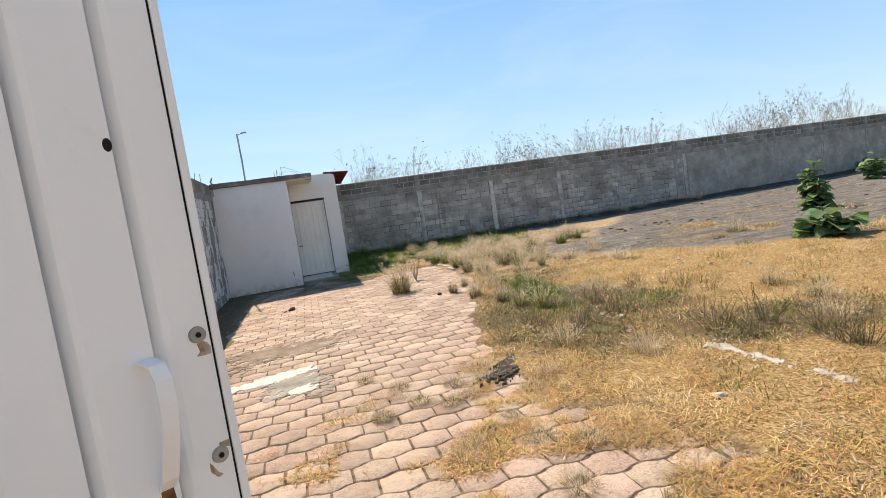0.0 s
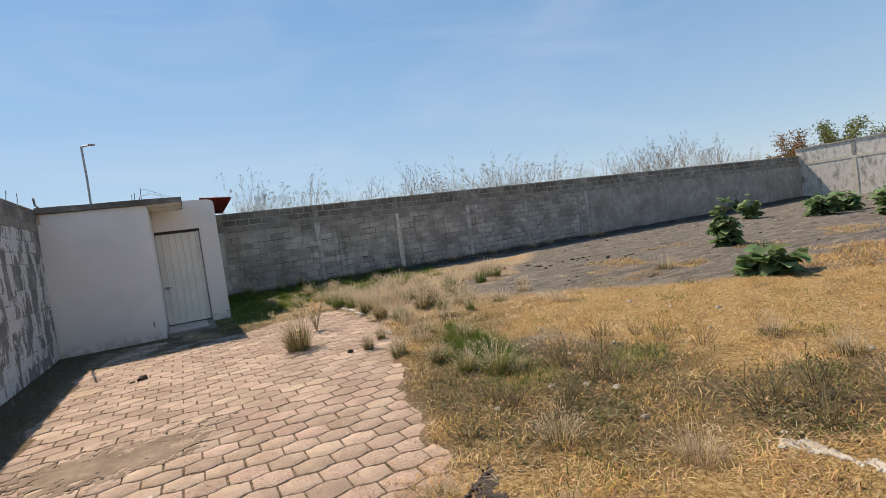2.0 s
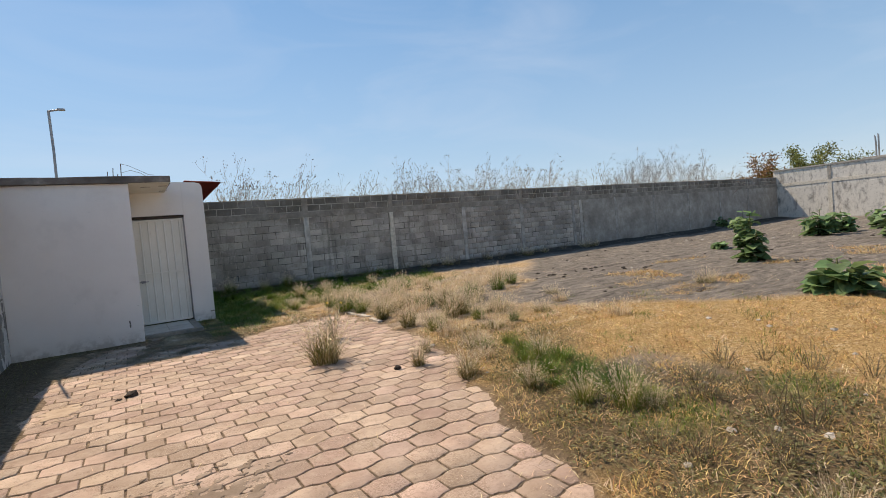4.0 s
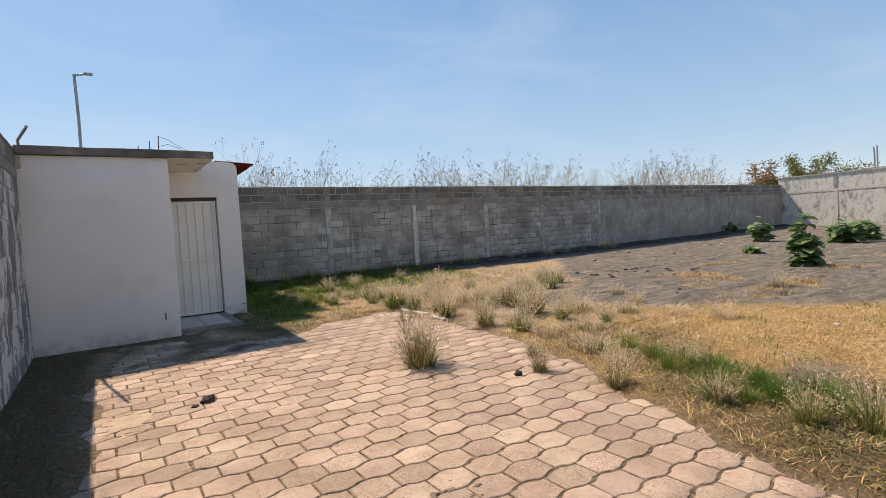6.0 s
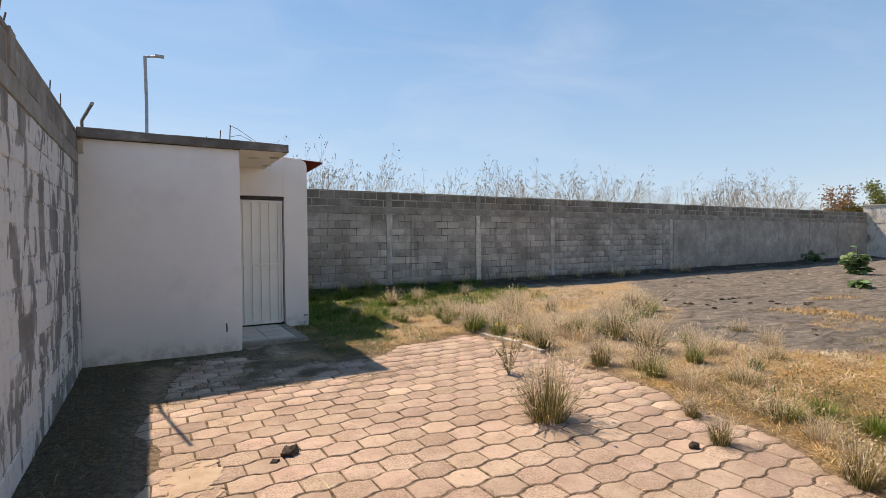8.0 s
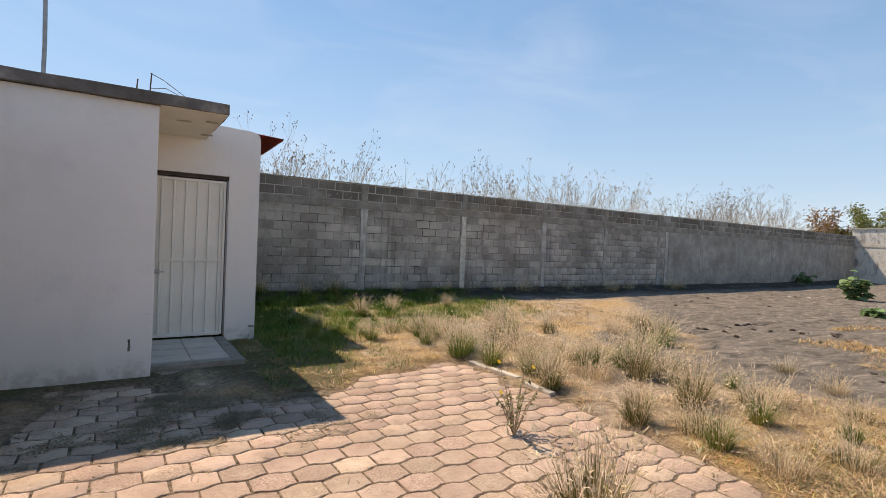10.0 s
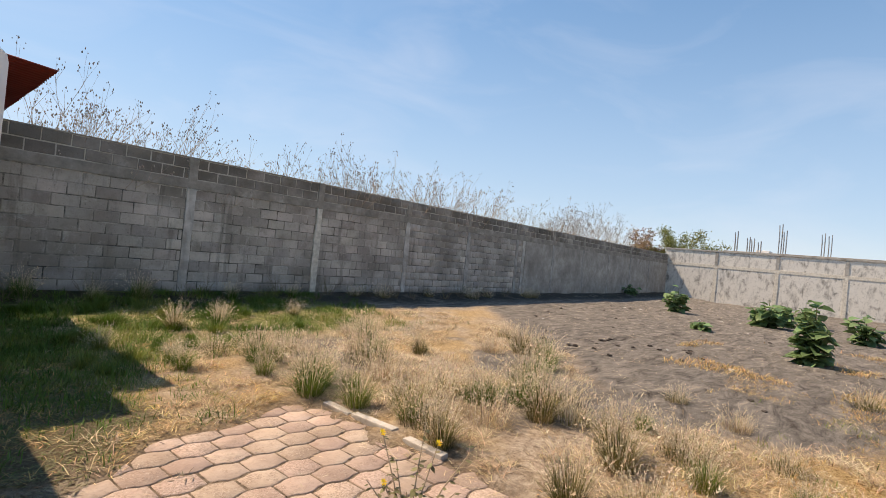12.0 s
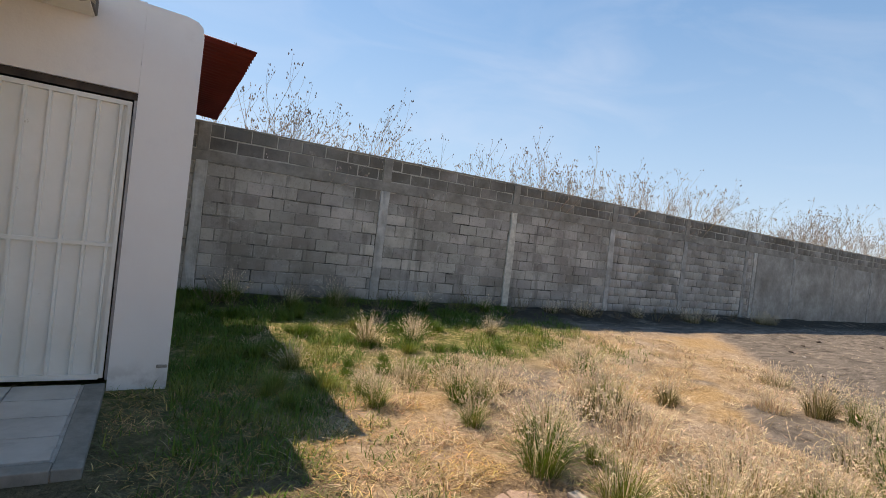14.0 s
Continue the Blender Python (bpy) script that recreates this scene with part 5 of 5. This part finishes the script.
for x, y, s in ((3.21, 12.95, 0.95), (4.83, 13.89, 0.9), (4.84, 11.63, 0.9), (3.39, 14.23, 0.85), (3.34, 16.4, 0.8), (3.98, 16.4, 0.7), (4.4, 11.9, 0.7), (2.6, 14.3, 0.6), (5.6, 14.9, 0.9), (7.26, 13.1, 1.0)):
    tuft(x, y, s)
for x, y, s in ((3.18, 8.25, 0.6), (3.5, 8.15, 0.6), (3.35, 7.75, 0.7), (3.1, 7.4, 0.7), (3.35, 7.15, 0.75), (3.0, 6.95, 0.7), (3.2, 6.7, 0.6), (2.75, 6.6, 0.5)):
    tuft(x, y, s, squash=0.62, lush=True)
for i in range(46):
    a, b = random.uniform(1.5, 5.2), random.uniform(14.4, 18.2)
    if green_mask(a, b)[0] > 0.35:
        tuft(a, b, random.uniform(0.4, 0.8), squash=0.75, lush=True)
for x, y, s in ((2.87, 6.4, 0.75), (3.03, 6.6, 0.7), (3.15, 6.27, 0.8), (2.95, 6.1, 0.7), (2.64, 6.8, 0.55), (3.0, 5.85, 0.6)):
    tuft(x, y, s, squash=0.6, lush=True)
for x in (2.0, 2.9, 3.6, 8.5, 9.3, 11.2, 13.0, 13.9, 16.3, 16.8, 5.2, 6.6):
    tuft(x, 18.75 + random.uniform(-0.35, 0.1), random.uniform(0.5, 0.95), dry=x > 7)
for i in range(22):
    a, b = random.uniform(0.3, 1.9), random.uniform(2.0, 4.8)
    tuft(a, b, random.uniform(0.22, 0.38), dry=True, on_drive=paved_mask(a, b)[0] > 0.5, squash=0.6)


# wiry withered weeds
def wiry_mesh(seed, n=22):
    r = random.Random(seed)
    stems, leaves = bmesh.new(), bmesh.new()
    for i in range(n):
        a, q = r.uniform(0, 6.28), r.uniform(0, 0.12)
        p0 = Vector((math.cos(a) * q, math.sin(a) * q, -0.02))
        le, hh = r.uniform(0.1, 0.9), r.uniform(0.16, 0.42)
        d = Vector((math.cos(a) * le, math.sin(a) * le, 1)).normalized()
        p1 = p0 + d * hh * 0.5
        p2 = p1 + (d + Vector((r.uniform(-0.5, 0.5), r.uniform(-0.5, 0.5), 0.1))).normalized() * hh * 0.5
        tube([p0, p1, p2], [0.0032, 0.0026, 0.0016], 3, stems)
        for j in range(r.randint(5, 11)):
            t = r.uniform(0.2, 1.0)
            c = p0.lerp(p1, 2 * t) if t < 0.5 else p1.lerp(p2, 2 * t - 1)
            w = Vector((r.uniform(-1, 1), r.uniform(-1, 1), r.uniform(-0.4, 0.6))).normalized()
            ll = r.uniform(0.012, 0.034)
            sd = w.cross(Vector((0.2, 0.1, 1))).normalized() * ll * 0.28
            leaves.faces.new([leaves.verts.new(v) for v in (c, c + w * ll * 0.5 + sd, c + w * ll, c + w * ll * 0.5 - sd)])
    return mesh_of(stems, M_WEEDSTEM, "stem"), mesh_of(leaves, M_WEEDLEAF, "foliage")


WIRY = [wiry_mesh(200 + i) for i in range(4)]


def wiry_weed(x, y, scale):
    w = thing("wiry_weed", "withered wiry brown-green weed in dry grass", "weed", "wiry weeds", at=(x, y, float(np.ravel(ground_height(x, y))[0])))
    w.rotation_euler, w.scale = (0, 0, random.uniform(0, 6.28)), (scale,) * 3
    for nm, me_ in zip(("stem", "foliage"), random.choice(WIRY)):
        ob = new(nm, me_)
        ob.parent = w
        ob["kind"] = "stuff"


for i in range(15):
    t_ = i / 14
    wiry_weed(3.35 + 0.5 * random.random() + 0.9 * random.random() * t_, 3.7 - 1.5 * t_ + random.uniform(-0.15, 0.15), random.uniform(0.55, 1.0))
for i in range(9):
    wiry_weed(random.gauss(2.75, 0.42), random.gauss(5.3, 0.55), random.uniform(0.55, 0.95))
for i in range(7):
    wiry_weed(random.uniform(3.2, 4.6), random.uniform(4.6, 6.6), random.uniform(0.4, 0.7))
for i in range(22):
    wiry_weed(1.5 + i * 0.72 + random.uniform(-0.3, 0.3), random.uniform(18.35, 18.9), random.uniform(0.6, 1.2))


# yellow-flowered weed at the drive's edge
def flowering_weed(x, y):
    w = thing("flowering_weed", "withering weed with small yellow flowers", "weed", at=(x, y, 0.0))
    r = random.Random(8)
    for i in range(13):
        a, le, hh = r.uniform(0, 6.28), r.uniform(0.15, 0.85), r.uniform(0.22, 0.62)
        top = Vector((math.cos(a) * le * hh, math.sin(a) * le * hh, hh))
        mid = top * 0.5 + Vector((0, 0, 0.05))
        part("stem", tube([(0, 0, -0.01), mid, top], [0.005, 0.004, 0.002], 5), M_TWIG, w)
        bm = bmesh.new()
        for j in range(18):
            t = r.uniform(0.15, 1.0)
            c = (mid * (2 * t) if t < 0.5 else mid + (top - mid) * (2 * t - 1))
            az, ll = r.uniform(0, 6.28), r.uniform(0.02, 0.045)
            d = Vector((math.cos(az), math.sin(az), r.uniform(-0.9, 0.3)))
            s = d.cross(Vector((0, 0, 1))).normalized() * ll * 0.35
            v = [bm.verts.new(q) for q in (c, c + d * ll * 0.5 + s, c + d * ll, c + d * ll * 0.5 - s)]
            bm.faces.new(v)
        part("foliage", bm, M_WEEDLEAF, w)["kind"] = "stuff"
        if i < 3:
            bm = bmesh.new()
            for j in range(8):
                t = j * math.pi / 4
                d = Vector((math.cos(t), math.sin(t) * 0.7, math.sin(t) * 0.6 + 0.2)) * 0.024
                s = Vector((-math.sin(t), math.cos(t), 0)) * 0.007
                bm.faces.new([bm.verts.new(q) for q in (top, top + d * 0.6 + s, top + d, top + d * 0.6 - s)])
            part("flower", bm, M_PETAL, w, "small yellow flower")


flowering_weed(2.15, 10.62)


# ---- broad-leaved plants ----
def leaf_mesh(seed):
    r = random.Random(seed)
    bm = bmesh.new()
    rows = []
    for i, (t, w) in enumerate(((0, 0.02), (0.12, 0.30), (0.35, 0.46), (0.6, 0.43), (0.82, 0.27), (1.0, 0.02))):
        droop = -0.28 * t * t
        rows.append([bm.verts.new((s * w + r.uniform(-0.015, 0.015), t, droop + abs(s) * 0.13 * w / 0.4 + r.uniform(-0.02, 0.02))) for s in (-1, -0.5, 0, 0.5, 1)])
    for r0, r1 in zip(rows, rows[1:]):
        for j in range(4):
            bm.faces.new((r0[j], r0[j + 1], r1[j + 1], r1[j]))
    return mesh_of(bm, M_LEAF, "leaf", True)


LEAVES = [leaf_mesh(i) for i in range(4)]


def leafy_plant(x, y, height, wide, leaves, label, stems=5, seed=0):
    r = random.Random(seed)
    p_ = thing("leafy_plant", label, "plant", "broad-leaved plants", at=(x, y, float(np.ravel(ground_height(x, y))[0])))
    tops = []
    for i in range(stems):
        a = 6.28 * i / stems + r.uniform(-0.4, 0.4)
        q = 0.0 if i == 0 else r.uniform(0.15, 0.5) * wide
        hh = height * (0.92 if i == 0 else r.uniform(0.45, 0.8))
        top = Vector((math.cos(a) * q, math.sin(a) * q, hh))
        mid = Vector((top.x * 0.35, top.y * 0.35, hh * 0.5))
        tops.append((mid, top))
        part("stem", tube([(0, 0, -0.03), mid, top], [0.022, 0.016, 0.007], 6), M_STEM, p_)
    for i in range(int(leaves * 1.35)):
        mid, top = r.choice(tops)
        t = r.uniform(0.0, 1.0) ** 0.8
        c = mid * (2 * t) if t < 0.5 else mid + (top - mid) * (2 * t - 1)
        size = r.uniform(0.22, 0.42) * (1.1 - 0.45 * t) * (0.75 + 0.25 * wide)
        ob = new("leaf", LEAVES[i % 4])
        ob.parent = p_
        az = r.uniform(0, 360)
        out = 0.10 * wide * (1.1 - t)
        ob.matrix_local = (pose(c.x + out * -math.sin(radians(az)), c.y + out * math.cos(radians(az)), max(c.z, 0.05), 0, 0, az) @ pose(0, 0, 0, r.uniform(-25, 35), r.uniform(-25, 25), 0)
                           @ Matrix.Diagonal((size, size, size, 1)))


PLANTS = ((8.55, 6.6, 0.55, 1.1, 70, "low spreading plant with broad green leaves", 7), (12.45, 9.75, 1.3, 0.75, 95, "tall bushy plant with broad green leaves", 5),
          (22.2, 14.9, 1.1, 1.1, 70, "bushy plant with broad green leaves near the wall", 6), (21.0, 11.6, 1.05, 1.5, 80, "wide bushy plant with broad green leaves", 7),
          (22.2, 11.4, 0.85, 1.4, 60, "wide bushy plant with broad green leaves", 6), (23.6, 10.6, 0.8, 1.3, 50, "wide bushy plant with broad green leaves", 6),
          (19.4, 9.0, 0.9, 1.3, 55, "wide bushy plant with broad green leaves", 6), (16.2, 12.55, 0.28, 0.6, 22, "small low seedling with broad green leaves", 4),
          (27.3, 18.6, 0.55, 0.8, 34, "dark leafy weed at the wall's foot", 4))
for i, (x, y, hh, wd, n, lab, st) in enumerate(PLANTS):
    leafy_plant(x, y, hh, wd, n, lab, st, i + 3)


# ---- dry shrubs behind the far wall ----
def shrub_meshes(seed, h, spread):
    """Thin branching stems with pods at the tips."""
    r = random.Random(seed)
    stems, pods = bmesh.new(), bmesh.new()
    octa = ((1, 0, 0), (0, 1, 0), (-1, 0, 0), (0, -1, 0))

    def pod(c):
        s = r.uniform(0.010, 0.022)
        ring = [pods.verts.new(c + Vector(o) * s * 0.7) for o in octa]
        a, b = pods.verts.new(c + Vector((0, 0, s * 1.3))), pods.verts.new(c - Vector((0, 0, s)))
        for j in range(4):
            pods.faces.new((ring[j], ring[(j + 1) % 4], a))
            pods.faces.new((ring[(j + 1) % 4], ring[j], b))

    def grow(p0, d, length, rad, level):
        bend = Vector((r.uniform(-1, 1), r.uniform(-1, 1), r.uniform(0, 0.6))) * 0.18
        p1 = p0 + d * length * 0.5
        d2 = (d + bend).normalized()
        p2 = p1 + d2 * length * 0.5
        tube([p0, p1, p2], [rad, rad * 0.8, rad * 0.55], 3, stems)
        if level == 0 or r.random() < 0.12:
            for _ in range(3):
                pod(p2 + Vector((r.uniform(-1, 1), r.uniform(-1, 1), r.uniform(-1, 1))) * 0.05)
            return
        for i in range(r.choice((2, 3, 3))):
            nd = (d2 + Vector((r.uniform(-1, 1), r.uniform(-1, 1), r.uniform(-0.25, 0.55))) * 0.62).normalized()
            start = p1.lerp(p2, r.uniform(0.3, 1.0))
            grow(start, nd, length * r.uniform(0.45, 0.72), max(rad * 0.55, 0.0025), level - 1)

    for i in range(9):
        a = r.uniform(0, 6.28)
        d = Vector((math.cos(a) * spread, math.sin(a) * spread, 1)).normalized()
        grow(Vector((math.cos(a) * 0.1, math.sin(a) * 0.1, -0.05)), d, h * r.uniform(0.5, 0.66), 0.014, 3)
    return mesh_of(stems, M_TWIG, "stems"), mesh_of(pods, M_POD, "seed_pods")


SHRUBS = [shrub_meshes(70 + s, 3.0, 0.15 + 0.05 * s) for s in range(4)]


def shrub(x, y, h, turn):
    t = thing("dry_shrub", "tall leafless dry shrub with small seed pods", "shrub", "dry shrubs behind the wall", at=(x, y, 0.0))
    t.rotation_euler = (0, 0, turn)
    t.scale = (h / 3.4,) * 3
    for nm, me_ in zip(("branchwork", "pod"), random.choice(SHRUBS)):
        ob = new(nm, me_)
        ob.parent = t
        ob["kind"] = "stuff"


for x, h in ((2.3, 3.5), (2.9, 3.95), (3.4, 3.7), (3.9, 4.05), (4.4, 3.5), (5.5, 3.35), (6.35, 3.45), (6.8, 3.2), (8.4, 4.15), (8.75, 3.5), (9.9, 3.7), (10.5, 4.0), (11.2, 3.7), (11.9, 3.85),
             (12.6, 3.6), (13.2, 4.1), (13.9, 3.8), (14.6, 3.85), (15.5, 4.1), (16.2, 3.7), (17.1, 3.5), (18.2, 3.5), (19.6, 3.3), (20.6, 3.8), (21.5, 4.1), (22.4, 4.35), (23.3, 4.45), (24.3, 4.3),
             (25.4, 4.2), (26.6, 4.25), (27.6, 4.4), (28.6, 4.4), (29.6, 3.7), (30.9, 3.7)):
    shrub(x, 20.3 + random.uniform(-0.2, 0.5), h, random.uniform(0, 6.28))


# ---- trees past the corner ----
def tree(x, y, h, wide, leaf_mat, label, seed, count, leaf=0.16):
    r = random.Random(seed)
    t = thing("tree", label, "tree", "trees past the corner", at=(x, y, -0.02))
    bm = bmesh.new()
    ends = []
    tube([(0, 0, 0), (0.05, 0.05, h * 0.25), (0.1, 0, h * 0.42)], [0.16, 0.13, 0.1], 8, bm)
    for i in range(9):
        a = 6.28 * i / 9 + r.uniform(-0.3, 0.3)
        q = wide * r.uniform(0.3, 0.95)
        e = Vector((math.cos(a) * q, math.sin(a) * q, h * r.uniform(0.6, 1.0)))
        m = Vector((e.x * 0.4, e.y * 0.4, h * 0.58))
        tube([(0.1, 0, h * 0.38), m, e], [0.07, 0.045, 0.015], 5, bm)
        ends += [(m, e)]
    part("trunk", bm, M_BARK, t)
    rg = np.random.default_rng(seed)
    vs = []
    for i in range(count):
        m, e = ends[rg.integers(len(ends))]
        c = np.array(m.lerp(e, rg.uniform(0.25, 1.1))) + rg.normal(0, 0.28, 3) * np.array([1, 1, 0.7])
        a, b = rg.normal(0, 1, 3), rg.normal(0, 1, 3)
        a, b = a / np.linalg.norm(a) * leaf * rg.uniform(0.6, 1.3), b / np.linalg.norm(b) * leaf * 0.4
        vs += [c - a, c + b, c + a, c - b]
    me_ = mesh_from_arrays("crown", np.array(vs), np.arange(len(vs)), np.full(count, 4), leaf_mat)
    ob = new("crown", me_)
    ob.parent = t
    ob["kind"] = "stuff"


tree(45.0, 21.3, 5.4, 2.6, M_TREELEAF, "green thin-crowned tree past the wall's corner", 5, 4500, 0.11)
tree(46.5, 19.2, 4.7, 1.6, M_TREELEAF, "green thin-crowned tree past the wall's corner", 6, 1600, 0.11)
tree(44.0, 24.4, 4.9, 2.3, M_RUSTLEAF, "rusty brown dry-leaved bush past the wall's corner", 7, 3600, 0.12)


# ---- unfinished house past the right wall ----
house = thing("unfinished_house", "low unfinished pale house past the wall", "house", at=(45, 0, 0))
part("wall", box(0, 7, 5, 17.8, -0.05, 3.75, 0.02), M_COLUMN, house)
part("roof", box(-0.2, 7.2, 4.8, 18.0, 3.75, 3.9, 0.02), M_RENDER, house)
part("parapet", box(0.4, 2.0, 15.0, 15.9, 3.9, 4.1, 0.02), M_PLASTER, house)


def rebar_column(y, top, n=4, wide=0.16):
    c = thing("rebar_column", "bundle of bare grey starter bars on the roof", "rebar", "starter bars on the roof", at=(45.4, y, 3.9))
    for i in range(n):
        dx, dy = (i % 2) * wide, (i // 2) * wide
        part("bar", tube([(dx, dy, -0.05), (dx * 1.05, dy * 1.02, (top - 3.9) * 0.6), (dx * 1.2, dy * 1.1 + 0.01 * i, top - 3.9 - 0.05 * i)], 0.03, 5), M_STEEL, c)


for y, top in ((17.2, 5.5), (16.35, 5.1), (16.05, 5.0), (15.6, 4.8), (14.3, 6.2), (14.0, 5.7), (11.7, 5.6), (11.3, 5.5)):
    rebar_column(y, top)


# ---- pavers ----
PW, PH, PA, GAP = 0.267, 0.171, 0.038, 0.0042


def paver_outline(rnd):
    """A flat hexagon with gently waved long edges, half joints taken off and corners worn."""
    hw, hs, ap = PW / 2 - GAP, PH / 2 - GAP * 0.6, PH / 2 + PA - GAP
    half = [(-1.0, 0.0), (-0.62, 0.16), (-0.28, 0.84), (0, 0.96), (0.28, 0.84), (0.62, 0.16), (1.0, 0.0)]
    pts = [(hw * u, -hs - (ap - hs) * v) for u, v in half] + [(-hw * u, hs + (ap - hs) * v) for u, v in half]
    return [(x * rnd.uniform(0.97, 1.0), y * rnd.uniform(0.965, 1.0)) for x, y in pts]


OUTLINES = [paver_outline(random.Random(90 + i)) for i in range(6)]
rows_y = PH + PA
cells = []
for row in range(int(13.0 / rows_y) + 1):
    y = 0.467 + row * rows_y
    for col in range(22):
        x = LEFT + 0.039 + col * PW + (PW / 2 if row % 2 else 0)
        if x > KERB_X - 0.05 or y > 13.4:
            continue
        if y > 12.95 and x > -0.3:
            continue
        sag = 0.0012 * math.sin(x * 2.1 + 1) * math.sin(y * 1.3)
        cells.append((x + random.uniform(-0.004, 0.004), y + random.uniform(-0.004, 0.004), sag + random.uniform(-0.0022, 0.0015), random.uniform(-0.6, 0.6), random.uniform(-0.5, 0.5), random.uniform(-1.5, 1.5)))
drive = tagged(new("pavement"), "drive of worn pinkish interlocking concrete pavers", "pavement", kind="structure")


def paver_verts(out, rnd):
    top = [(x * 0.955, y * 0.945, rnd.uniform(-0.0015, 0.0)) for x, y in out]
    edge = [(x * rnd.uniform(0.985, 1.0), y * rnd.uniform(0.98, 1.0), rnd.uniform(-0.006, -0.003)) for x, y in out]
    foot = [(x, y, -0.03) for x, y in out]
    return np.array(top + edge + foot + [(0.0, 0.0, 0.0012)])


PVS = [paver_verts(o, random.Random(120 + i)) for i, o in enumerate(OUTLINES)]
N = len(OUTLINES[0])
PF = []
for a in (0, 1):
    for j in range(N):
        PF.append((a * N + j, (a + 1) * N + j, (a + 1) * N + (j + 1) % N, a * N + (j + 1) % N))
TOPS = [(3 * N, j, (j + 1) % N) for j in range(N)]
paver_mes = []
for PV in PVS:
    me = bpy.data.meshes.new("paver")
    me.from_pydata([tuple(v) for v in PV], [], TOPS + PF)
    me.materials.append(M_PAVER)
    paver_mes.append(me)
near = [c for c in cells if -1.2 < c[0] < 2.4 and 6.4 < c[1] < 11.2]
near = sorted(near, key=lambda c: abs(c[1] - 8.6))[:300]
near_set = set(near)
for x, y, z, a, b, c in near:
    ob = new("paver", random.choice(paver_mes))
    ob.parent = drive
    ob.matrix_local = pose(x, y, z, a, b, c)
others = [c for c in cells if c not in near_set]
vs, fs, sizes, n = [], [], [], 0
P4S = [np.c_[PV, np.ones(len(PV))] for PV in PVS]
for x, y, z, a, b, c in others:
    vs.append((random.choice(P4S) @ np.array(pose(x, y, z, a, b, c)).T)[:, :3])
    for f in TOPS + PF:
        fs += [n + j for j in f]
        sizes.append(len(f))
    n += 3 * N + 1
me = mesh_from_arrays("pavers", np.concatenate(vs), fs, np.array(sizes), M_PAVERS)
ob = new("pavers", me)
ob.parent = drive
ob["kind"] = "stuff"

finish_blocks()
